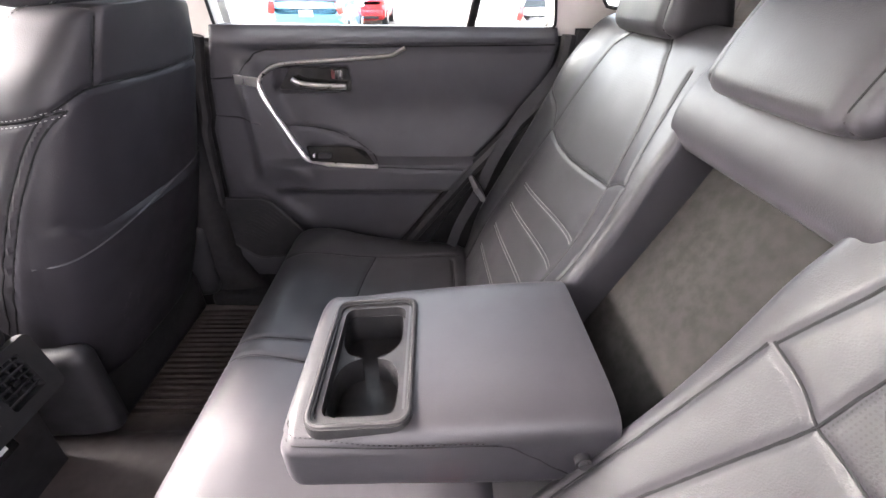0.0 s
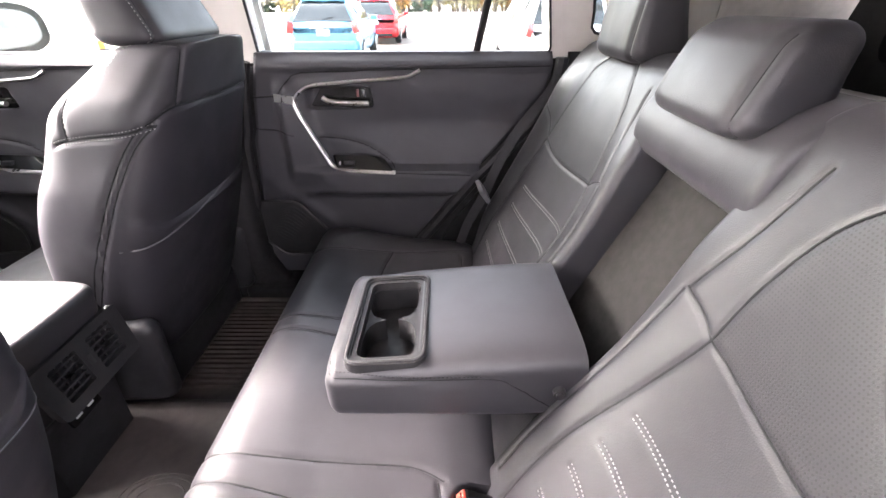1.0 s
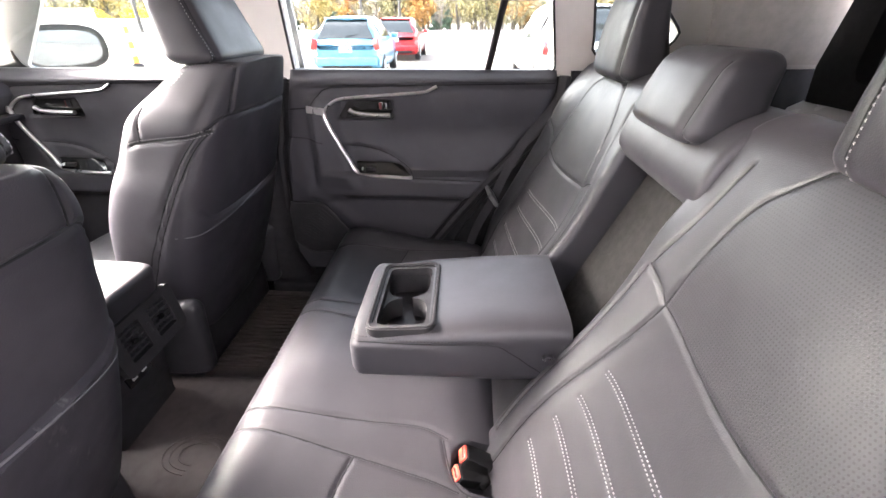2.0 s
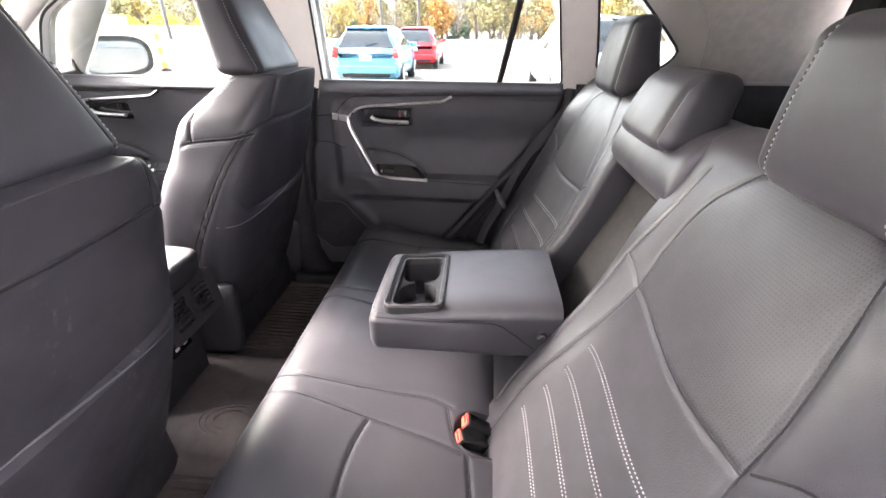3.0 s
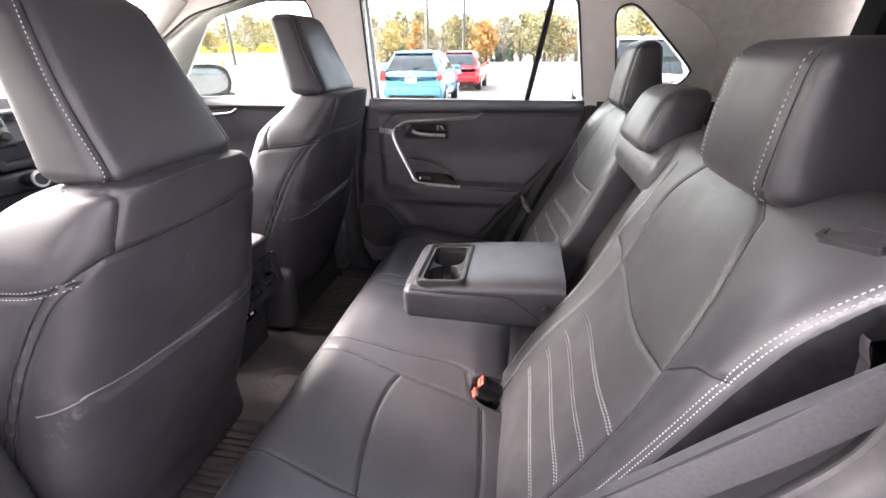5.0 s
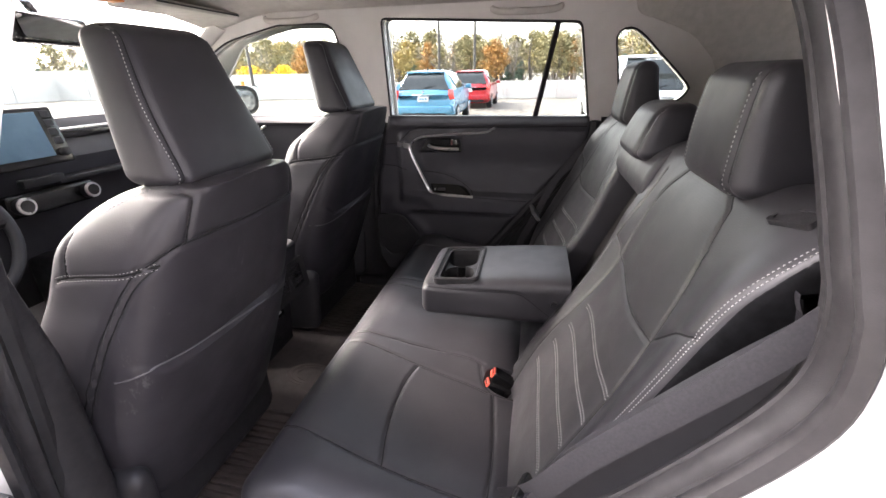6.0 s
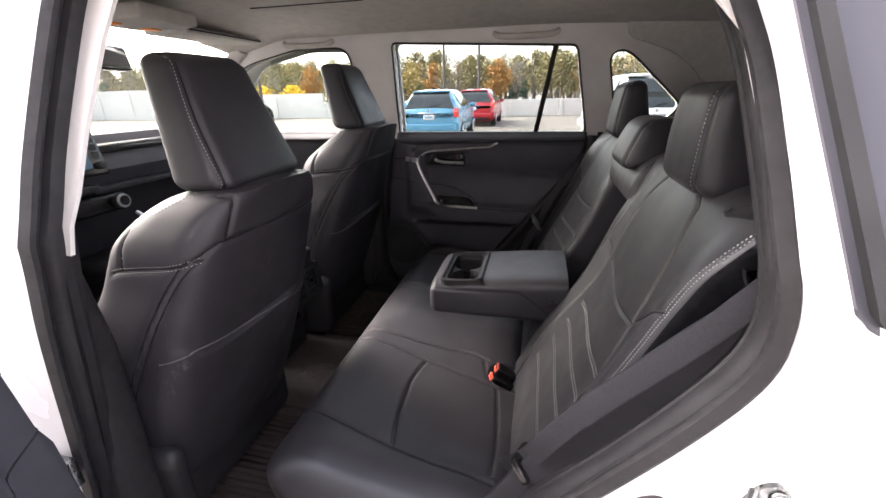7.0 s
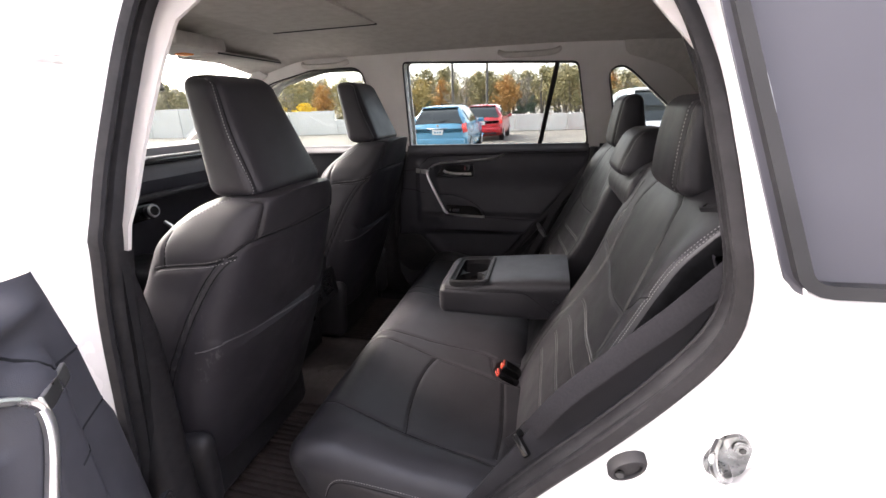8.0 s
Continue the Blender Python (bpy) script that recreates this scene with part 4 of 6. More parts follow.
arm_seam = [curve2([(0.415, 0.838), (0.45, 0.838), (0.55, 0.839), (0.64, 0.842), (0.668, 0.838), (0.70, 0.815), (0.75, 0.775)], 30)]
groove(bm, arm_seam, (0, 2), Vector((0, -1, 0)), 0.005, 0.002)
armrest = part("armrest", bm, LEATHER, bench, "black leather folding armrest")
add_seams(armrest, arm_seam, (0, 2), Vector((0, -1, 0)), 0.0013)
add_stitches(armrest, [arm_seam[0][:19] + np.array((0, 0.006))], (0, 2), Vector((0, -1, 0)), mat=SEAM_AND_SHADE, r=0.0006)
rect = lambda g: rounded([(CUP_X0 - g, CUP_Y0 - g), (CUP_X1 + g, CUP_Y0 - g), (CUP_X1 + g, CUP_Y1 + g), (CUP_X0 - g, CUP_Y1 + g)], 0.016 + max(0, g), 7)
arm_top = lambda a, b: (a, b, 0.853 + 0.07 * (a - 0.45))
holder = part("cup_holder", slab(rect(0.008), [rect(-0.002)], lambda a, b: (a, b, arm_top(a, b)[2] + 0.0060), (0, 0, -0.03)), TEXTURED, armrest, "black plastic cup holder frame")
part("inner_rim", slab(rect(-0.0025), [rect(-0.009)], lambda a, b: (a, b, arm_top(a, b)[2] + 0.003), (0, 0, -0.03)), RUBBER, holder)
part("rim_bead", tube([(a, b, arm_top(a, b)[2] + 0.0060) for a, b in rect(0.0035)], 0.0032, 8, closed=True), RUBBER, holder)
yc1, yc2, xm = -0.055, 0.045, 0.4995
eight = [tuple(p) for p in spline([(xm - 0.010, -0.006), (xm - 0.028, -0.014), (xm - 0.039, -0.035), (xm - 0.040, -0.075), (xm - 0.030, -0.092), (xm + 0.030, -0.092), (xm + 0.040, -0.075), (xm + 0.039, -0.035), (xm + 0.028, -0.014), (xm + 0.010, -0.006),
                                   (xm + 0.028, 0.002), (xm + 0.039, 0.022), (xm + 0.040, 0.062), (xm + 0.030, 0.079), (xm - 0.030, 0.079), (xm - 0.040, 0.062), (xm - 0.039, 0.022), (xm - 0.028, 0.002)], 72, closed=True)]
part("cup_plate", slab(rect(-0.010), [eight], lambda a, b: (a, b, arm_top(a, b)[2] - 0.012), (0, 0, -0.045)), TEXTURED, holder)
part("cup_floor", slab(rect(-0.012), [], lambda a, b: (a, b, arm_top(a, b)[2] - 0.054), (0, 0, -0.008)), RUBBER, holder)
for sgn in (-1, 1):
    part("pivot", disc((0.745, sgn * 0.134, 0.822), (0, 1, 0), 0.009, 0.009, 0.014, 20, bevel=0.003), HARD_TRIM, armrest)

# buckles in their recess
for x, y, z, tilt, ang in ((0.614, -0.214, 0.627, 30, 14), (0.626, -0.185, 0.634, 34, 4), (0.628, 0.20, 0.626, 34, -14)):
    m = Matrix.Translation((x, y, z)) @ Euler((0, radians(tilt), radians(ang))).to_matrix().to_4x4()
    buckle = thing("seat_belt_buckle", "black seat belt buckle with a red press button", "belt buckle", "rear belt buckles", at=(x, y, z))
    part("housing", block(-0.018, 0.045, -0.0150, 0.0150, -0.012, 0.0125, 0.005, 3, turn=m), GLOSS_BLACK, buckle)
    part("button", block(-0.0215, -0.004, -0.0125, 0.0125, -0.0095, 0.0105, 0.003, 2, turn=m), RED_PLASTIC, buckle, "red press button")
    part("slot", block(-0.0225, -0.015, -0.0095, 0.0095, 0.002, 0.0060, 0.001, 1, turn=m), GLOSS_BLACK, buckle)
    part("stalk", block(0.04, 0.075, -0.010, 0.010, -0.004, 0.004, 0.002, 1, turn=m), BELT, buckle)


# ---- front seats ----
EAST, OUT = Vector((1, 0, 0.1)), Vector((0, -1, 0))


def front_seat(yc, dx, dz, head, hy):
    seat = thing("front_seat", "black leather front car seat with a tall wedge headrest", "car seat", "front seats", at=(dx - 0.2, yc, 0.395))
    rear = lambda z: 0.030 + 0.36 * (z - 0.9 - dz) + dx
    prof = [(0.555, 0.205, 0.150), (0.565, 0.216, 0.165), (0.62, 0.230, 0.195), (0.75, 0.240, 0.235), (0.88, 0.240, 0.262), (0.97, 0.230, 0.262), (1.03, 0.215, 0.252), (1.08, 0.207, 0.246), (1.115, 0.201, 0.240), (1.142, 0.191, 0.222), (1.17, 0.172, 0.196), (1.196 + head * 0.4, 0.154, 0.172), (1.212 + head * 0.8, 0.143, 0.155), (1.221 + head, 0.130, 0.135), (1.226 + head, 0.11, 0.10), (1.229 + head, 0.05, 0.05)]
    out = math.copysign(1.0, yc)
    pz = spline(prof, 150)
    bm = soft_block([(z + dz, rear(z + dz) - d / 2 + (0.02 * (z - 0.75) if z < 0.75 else 0), yc, d / 2, w) for z, w, d in pz], 200, 4.0)
    at = lambda pts, n=24: curve2([(yc + a, b + dz) for a, b in pts], n)
    panel = [at([(-0.187, 1.101), (-0.168, 1.116), (-0.142, 1.124), (-0.07, 1.124), (0, 1.122), (0.07, 1.124), (0.142, 1.124), (0.168, 1.116), (0.187, 1.101)], 60)]
    panel += [at([(k * 0.118, 1.228), (k * 0.128, 1.19), (k * 0.137, 1.155), (k * 0.142, 1.124)]) for k in (-1, 1)]
    pocket = [at([(out * a, b) for a, b in ((-0.236, 0.872), (-0.21, 0.870), (-0.15, 0.879), (-0.06, 0.894), (0.03, 0.901), (0.12, 0.908), (0.19, 0.916), (0.232, 0.910))], 40)]
    rz = lambda z: rear(z + dz)
    side = [curve2([(rz(1.12) + a, b + dz) for a, b in ((-0.205, 1.072), (-0.186, 1.078), (-0.134, 1.085), (-0.08, 1.090), (-0.036, 1.099))])]
    front = [curve2([(rz(1.12) - 0.170, 1.146 + dz), (rz(1.12) - 0.178, 1.12 + dz), (rz(1.12) - 0.180, 1.080 + dz)])]
    edge = [curve2([(rz(z) - off - gap, z + dz) for z, off in ((0.58, 0.125), (0.70, 0.110), (0.83, 0.097), (0.925, 0.081), (0.985, 0.071), (1.037, 0.060), (1.073, 0.046), (1.100, 0.026 + gap * 0.3))]) for gap in (0.0, 0.015)]
    for v in bm.verts:
        if v.co.x > rear(v.co.z) - 0.06 and v.co.z < 0.93 + dz:
            v.co.x += (0.004 + 0.010 * bell(v.co.y, yc, 0.15)) * smooth01((0.905 + 0.03 * smooth01((abs(v.co.y - yc) - 0.17) / 0.05) + dz - v.co.z) / 0.012)
    groove(bm, panel, (1, 2), EAST, 0.0042, 0.0048)
    groove(bm, side + edge + front, (0, 2), OUT, 0.004, 0.0045)
    groove(bm, side + edge + front, (0, 2), -OUT, 0.004, 0.0045)
    bm.normal_update()
    for f in bm.faces:
        c = f.calc_center_median()
        low = np.interp(c.z - dz, (0.58, 0.83, 0.985, 1.037, 1.073, 1.10), (0.125, 0.097, 0.071, 0.060, 0.046, 0.026))
        top = np.interp(abs(c.y - yc), (0, 0.142, 0.168, 0.187), (1.122, 1.124, 1.116, 1.101))
        if c.z < top + dz and c.x > rear(c.z) - low:
            f.material_index = 1
    back = part("backrest", bm, [SEATBACK_LIT, BACK_PANEL], seat, "black leather backrest with a map pocket")
    add_seams(back, panel, (1, 2), EAST, 0.0021)
    add_seams(back, edge + side + front, (0, 2), OUT, 0.0020)
    # The pocket's piping is paled to stand for its highlight.
    add_seams(back, pocket, (1, 2), EAST, 0.0024, PIPING_GLINT, "pocket_edge_glint", "piped pocket edge, paled to stand for its highlight")
    add_stitches(back, [q for ln in side for q in double(ln, 0.0045)], (0, 2), OUT, r=0.0005)
    shoulder = curve2([(rz(1.1) + a, yc + b) for a, b in ((-0.150, -0.176), (-0.131, -0.172), (-0.098, -0.160), (-0.075, -0.144), (-0.058, -0.122))])
    add_stitches(back, [shoulder], (0, 1), UP)
    # wedge headrest
    z0, z1 = 1.220 + dz + head, 1.434 + dz

    def wedge(u):
        rx = rear(1.2 + dz) - 0.036 - 0.090 * u
        fx = rear(1.2 + dz) - 0.165 - 0.045 * u
        return ((rx + fx) / 2, hy, (rx - fx) / 2, 0.136 - 0.040 * u)
    bm = soft_block(levels_of(z0, z1, wedge, 0.024, 44), 80, 5.0)
    hs = [np.array([hy, 0]) + curve2([(k * 0.116, z0 + 0.003), (k * 0.105, (z0 + z1) / 2), (k * 0.083, z1 - 0.004)]) for k in (-1, 1)]
    groove(bm, hs, (1, 2), EAST, 0.005, 0.0045)
    head = part("headrest", bm, SEATBACK_LIT, seat, "tall black leather wedge headrest")
    add_seams(head, hs, (1, 2), EAST, 0.0015)
    add_stitches(head, [hs[0] - np.array((0.007, 0)), hs[1] + np.array((0.007, 0))], (1, 2), EAST)
    # cushion, base and side cover
    bm = soft_block(levels_of(0.52, 0.70 + dz, lambda u: (dx - 0.34, yc, 0.25, 0.235), 0.05, 20), 60, 4.5)
    part("cushion", bm, LEATHER, seat, "black leather seat cushion")
    for sgn in (-1, 1):
        if yc > 0 or sgn < 0:
            c = soft_block(levels_of(0.46, 0.70 + dz, lambda u: (dx - 0.215 + 0.045 * u, yc + sgn * (0.225 + 0.008 * u), 0.15 - 0.02 * u, 0.034), 0.028, 20), 40, 3.0)
            part("side_cover", c, HARD_TRIM, seat, "black plastic side cover")
        part("rail", block(dx - 0.52, dx - 0.13, yc + sgn * 0.19 - 0.02, yc + sgn * 0.19 + 0.02, 0.40, 0.47, 0.006), HARD_TRIM, seat)
    part("lower_panel", block(dx - 0.42, dx - 0.10, yc - 0.20, yc + 0.20, 0.43, 0.57, 0.02, 3), HARD_TRIM, seat)
    return seat


front_seat(-0.385, 0.062, -0.022, -0.022, -0.367)
front_seat(0.385, 0.0, 0.004, 0.0, 0.388)


# seat-back release on the near shoulder
release = thing("seat_release", "black plastic seat release bezel on the bench shoulder", "seat release", at=(0.925, -0.56, 1.19))
TR = Matrix.Translation((0.934, -0.548, 1.194)) @ Euler((radians(-16), radians(-28), radians(18))).to_matrix().to_4x4()
oval = rounded([(-0.014, -0.034), (0.012, -0.026), (0.015, 0.030), (-0.012, 0.026)], 0.007)
part("bezel", slab(oval, [[(a * 0.68, b * 0.80) for a, b in oval]], lambda a, b: tuple(TR @ Vector((a, b, 0.002))), tuple(TR.to_3x3() @ Vector((0, 0, -0.016)))), HARD_TRIM, release)
part("lever", slab([(a * 0.62, b * 0.74) for a, b in oval], [], lambda a, b: tuple(TR @ Vector((a, b, 0.001 - 0.2 * b * b))), tuple(TR.to_3x3() @ Vector((0, 0, -0.006)))), HARD_TRIM, release)


# ---- door linings ----
INWARD = Vector((0, -1, 0))
XL = [(0.48, -0.075), (0.644, -0.043), (0.746, 0.006), (0.943, 0.022), (0.978, 0.036), (1.064, 0.047), (1.19, 0.078)]
XR = [(0.48, 0.38), (0.645, 0.511), (0.84, 0.665), (1.038, 0.849), (1.12, 0.872), (1.19, 0.874)]


def lining_lift(x, z):
    """How far the lining stands into the cabin."""
    h = 0.0
    h += 0.010 * smooth01((z - 1.125) / 0.02) - 0.032 * smooth01((z - 1.146) / 0.033)
    band = smooth01((0.875 - z) / 0.018) * smooth01((z - 0.765) / 0.03)
    h += 0.040 * band * smooth01((x - 0.10) / 0.20)
    pull = smooth01((x - 0.10) / 0.035) * smooth01((0.205 + (1.06 - z) * 0.30 - x) / 0.05) * smooth01((1.12 - z) / 0.04) * smooth01((z - 0.80) / 0.06)
    h += 0.022 * pull
    h -= 0.022 * bell(z, 0.985, 0.075) * smooth01((x - 0.26) / 0.12)
    h += 0.020 * bell(z, 0.795, 0.045) * bell(x, 0.10, 0.10)
    h += 0.012 * bell(z - 0.74 + 0.9 * (x - 0.13), 0.02, 0.03) * smooth01((x - 0.08) / 0.05) * smooth01((0.26 - x) / 0.06) * smooth01((0.80 - z) / 0.04)
    h -= 0.006 * smooth01((0.775 - z) / 0.02)
    edge = float(np.interp(z, *zip(*XL)))
    return h * smooth01((x - edge) / 0.07)


def door_lining(x_shift, label, y0=0.672, side=1):
    """A moulded door lining with its pull handle, lever, switches and loudspeaker, facing the cabin."""
    door = thing("door_lining", label, "car door", "door linings", at=(x_shift + 0.4, side * y0, 0.5))
    zs = np.linspace(0.48, 1.177, 120)
    rows = []
    for z in zs:
        l, r = np.interp(z, *zip(*XL)), np.interp(z, *zip(*XR))
        row = []
        for u in np.linspace(0, 1, 130):
            x = l + (r - l) * u
            e = min(u, 1 - u) * (r - l)
            fall = 0.005 * (1 - smooth01(e / 0.008))
            row.append((x + x_shift, y0 - lining_lift(x, z) + fall, z))
        rows.append([(row[0][0], y0 + 0.06, z), *row, (row[-1][0], y0 + 0.06, z)])
    bm = bmesh.new()
    v = grid_faces(bm, rows, close_u=True)
    bm.faces.new(v[0])
    bm.faces.new(v[-1])
    sh = lambda pts: [(a + x_shift, b) for a, b in pts]
    creases = [sh(polyline(p, 24)) for p in ([(0.12, 1.070), (0.160, 1.118), (0.175, 1.127), (0.517, 1.137), (0.873, 1.144)], [(0.047, 1.063), (0.115, 1.068)], [(0.036, 0.977), (0.09, 0.974), (0.150, 0.962)], [(0.439, 0.855), (0.53, 0.852), (0.66, 0.848)],
                                             [(0.20, 0.785), (0.238, 0.790), (0.40, 0.782), (0.60, 0.772)])] + [sh(curve2([(0.216, 0.954), (0.28, 0.948), (0.34, 0.930), (0.395, 0.900), (0.434, 0.866)]))]
    groove(bm, [creases[0], *creases[3:]], (0, 2), INWARD, 0.005, 0.0045, 0.8)
    for v in bm.verts:
        x, z = v.co.x - x_shift, v.co.z
        k = smooth01((x - 0.195) / 0.02) * smooth01((0.385 - x) / 0.02) * smooth01((z - 1.032) / 0.01) * smooth01((1.094 - z) / 0.01)
        k2 = smooth01((x - 0.245) / 0.02) * smooth01((0.41 - x) / 0.04) * smooth01((z - 0.866) / 0.008) * smooth01((0.905 - (x - 0.24) * 0.05 - z) / 0.012)
        if v.co.y < y0 + 0.05:
            v.co.y += 0.022 * k + 0.012 * k2
    panel = part("panel", bm, SOFT_TRIM, door, "black moulded door lining panel")
    b2 = bm_of(panel)
    # dark cords drawn into the creases for their shade
    add_seams(panel, creases, (0, 2), INWARD, 0.0021, name="crease")
    tree = BVHTree.FromBMesh(b2)
    def lying(points, n, lift):
        """A line laid over the panel, its depth smoothed so that it runs clean."""
        hits = [p for p, _ in on_surface(tree, sh(spline(points, n)), (0, 2), INWARD)]
        deep = np.array([p.y for p in hits])
        wide = np.pad(deep, 6, mode="edge")
        return [Vector((p.x, wide[i:i + 13].mean() - lift, p.z)) for i, p in enumerate(hits)]

    line = lying([(0.517, 1.134), (0.503, 1.1275), (0.490, 1.1205), (0.47, 1.1165), (0.40, 1.111), (0.33, 1.106), (0.27, 1.1015), (0.225, 1.097), (0.200, 1.090), (0.180, 1.076), (0.169, 1.062), (0.169, 1.046),
                  (0.178, 1.02), (0.192, 0.988), (0.216, 0.935), (0.240, 0.884), (0.250, 0.872), (0.266, 0.8655), (0.30, 0.8628), (0.36, 0.861), (0.437, 0.859)], 120, 0.004)
    bend = next(i for i, p in enumerate(line) if p.z < 1.058 and p.x - x_shift < 0.2)
    part("trim_strip", tube(line[:bend + 1], 0.0056, 8, flat=0.8), SILVER, panel, "satin silver trim strip")
    part("pull_trim", tube(line[bend:], 0.0066, 8, flat=0.8), SILVER, panel, "satin silver pull handle trim")
    part("pull_cap", ribbon(lying([(0.113, 1.066), (0.14, 1.0635), (0.168, 1.060)], 10, 0.003), (0, 0, 1), 0.021, 0.005), SILVER, panel, "satin silver cap of the pull handle")
    yb = y0 + 0.016
    part("lever_bezel", slab([(a + x_shift, b) for a, b in rounded([(0.200, 1.034), (0.382, 1.034), (0.382, 1.091), (0.240, 1.091)], 0.010)], [], lambda a, b: (a, yb, b), (0, -0.004, 0)), GLOSS_BLACK, panel)
    lever = spline([(0.245, 1.066), (0.262, 1.056), (0.31, 1.051), (0.372, 1.050)], 20)
    part("lever", tube([(a + x_shift, y0 - 0.010, b) for a, b in lever], 0.0078, 8, flat=0.9), SILVER, panel, "satin silver release lever")
    part("lock_knob", block(x_shift + 0.345, x_shift + 0.362, yb - 0.016, yb, 1.062, 1.086, 0.003), GLOSS_BLACK, panel)
    part("lock_flag", block(x_shift + 0.336, x_shift + 0.345, yb - 0.010, yb, 1.064, 1.084, 0.002), DARK_RED, panel, "dark red lock marker")
    sw = [(a + x_shift, b) for a, b in rounded([(0.250, 0.904), (0.262, 0.871), (0.432, 0.864), (0.400, 0.893), (0.372, 0.901)], 0.008)]
    part("switch_plate", slab(sw, [], lambda a, b: (a, y0 - 0.010 - 0.03 * smooth01((0.89 - b) / 0.03), b), (0, -0.003, 0)), GLOSS_BLACK, panel)
    part("window_switch", block(x_shift + 0.285, x_shift + 0.318, y0 - 0.036, y0 - 0.018, 0.878, 0.890, 0.003), HARD_TRIM, panel)
    part("switch_mark", block(x_shift + 0.272, x_shift + 0.276, y0 - 0.034, y0 - 0.02, 0.880, 0.888, 0.001), WHITE_PLASTIC, panel)
    # loudspeaker grille
    grille = [(a + x_shift, b) for a, b in rounded([(-0.012, 0.755), (0.100, 0.754), (0.124, 0.744), (0.210, 0.642), (0.20, 0.57), (0.05, 0.555), (-0.018, 0.62)], 0.022)]
    sp = part("speaker_grille", slab(grille, [], lambda a, b: (a, y0 - 0.004, b), (0, -0.008, 0)), TEXTURED, panel, "black ribbed loudspeaker grille")
    rim = tube([(a, y0 - 0.013, b) for a, b in grille], 0.0035, 6, closed=True)
    part("grille_rim", rim, HARD_TRIM, sp)
    ribs = bmesh.new()
    for k in range(11):
        c0 = (0.015 + x_shift + 0.008 * k, 0.60)
        ln = spline([(c0[0] - 0.03, 0.622 + 0.0105 * k), (c0[0] + 0.01, 0.636 + 0.0098 * k), (c0[0] + 0.055, 0.612 + 0.008 * k)], 12)
        tube([(a, y0 - 0.0125, b) for a, b in ln], 0.0012, 5, bm=ribs)
    part("grille_ribs", ribs, TEXTURED, sp)
    return door


rear_lining = door_lining(0.0, "black rear door lining with silver pull handle, closed")
door_lining(-1.02, "black front door lining with silver pull handle, closed", 0.675)

# far door seal and the dark gap round the door
bm = tube([(np.interp(z, *zip(*XL)) - 0.016, 0.655, z) for z in np.linspace(0.50, 1.158, 30)], 0.015, 8)
setting("trim_door_seal_front", bm, RUBBER, "black rubber door seal", "door seal")
bm = tube([(np.interp(z, *zip(*XR)) + 0.020, 0.66, z) for z in np.linspace(0.50, 1.165, 30)], 0.018, 8)
setting("trim_door_seal_rear", bm, RUBBER, "black rubber door seal", "door seal")
# pillar feet and sills
for sgn, slim in ((1, 0.0), (-1, 0.014)):
    bm = loft([[(xc + hx * math.copysign(abs(math.cos(w)) ** 0.6, math.cos(w)), sgn * (yc + hy * math.copysign(abs(math.sin(w)) ** 0.6, math.sin(w))), z) for w in np.linspace(0, 2 * math.pi, 33)[:-1]]
               for z, xc, hx, yc, hy in ((0.385, -0.08, 0.15, 0.685, 0.055), (0.45, -0.085, 0.125, 0.680, 0.050), (0.55, -0.090, 0.085, 0.664 + slim, 0.060 - slim), (0.75, -0.072, 0.068, 0.660 + slim, 0.060 - slim), (0.95, -0.052, 0.058, 0.660 + slim, 0.056 - slim), (1.10, -0.037, 0.055, 0.672 + slim, 0.044 - slim), (1.137, -0.032, 0.055, 0.685, 0.030))])
    setting("trim_pillar_foot", bm, RUBBER, "dark grey plastic foot of the door pillar", "pillar trim")
    bm = block(-0.10, 0.50, min(sgn * 0.60, sgn * 0.735), max(sgn * 0.60, sgn * 0.735), 0.36, 0.455, 0.018, 3)
    setting("trim_sill", bm, TEXTURED, "dark grey plastic door sill cover", "sill cover")

# ---- rear floor mat ----
mat = thing("floor_mat", "dark brown ribbed all-weather rear floor mat", "floor mat", at=(0.0, 0.0, 0.395))
floor_z = 0.398


def mat_z(y):
    return floor_z + 0.055 * smooth01((0.225 - abs(y + 0.03)) / 0.07)


rows = []
for x in np.linspace(-0.30, 0.235, 20):
    rows.append([(x, y, mat_z(y) + 0.010) for y in np.linspace(-0.60, 0.60, 70)])
bm = bmesh.new()
grid_faces(bm, rows)
made = bmesh.ops.extrude_face_region(bm, geom=bm.faces[:])
bmesh.ops.translate(bm, vec=(0, 0, -0.009), verts=[g for g in made["geom"] if isinstance(g, bmesh.types.BMVert)])
part("sheet", bm, MAT_RUBBER, mat)
for side in (-1, 1):
    for k in range(20):
        y = side * (0.225 + 0.0182 * k)
        z = mat_z(y) + 0.012
        b = ribbon([(x, y, z) for x in np.linspace(-0.20, 0.215, 6)], (0, 1, 0), 0.0070, 0.015)
        part("rib", b, MAT_RUBBER, mat)
for y in (-0.60, 0.60):
    part("border", tube([(-0.30, y, mat_z(0.6) + 0.012), (0.235, y, mat_z(0.6) + 0.012)], 0.009, 6), MAT_RUBBER, mat)
relief = bmesh.new()
for r in (0.035, 0.05, 0.062):
    tube([(0.03 + r * 1.3 * math.cos(w), -0.09 + r * 0.8 * math.sin(w), mat_z(-0.09) + 0.0108) for w in np.linspace(0.3, 4.6, 24)], 0.0018, 5, bm=relief)
part("relief", relief, MAT_RUBBER, mat, "raised curved ornament on the mat")

# ---- centre console ----
console = thing("centre_console", "black centre console with rear air vents", "console", at=(-0.3, 0, 0.395))
bm = soft_block(levels_of(0.780, 0.852, lambda u: (-0.262 + 0.006 * u, 0.0, 0.196 + 0.008 * u, 0.100), 0.016, 22), 80, 7.0)
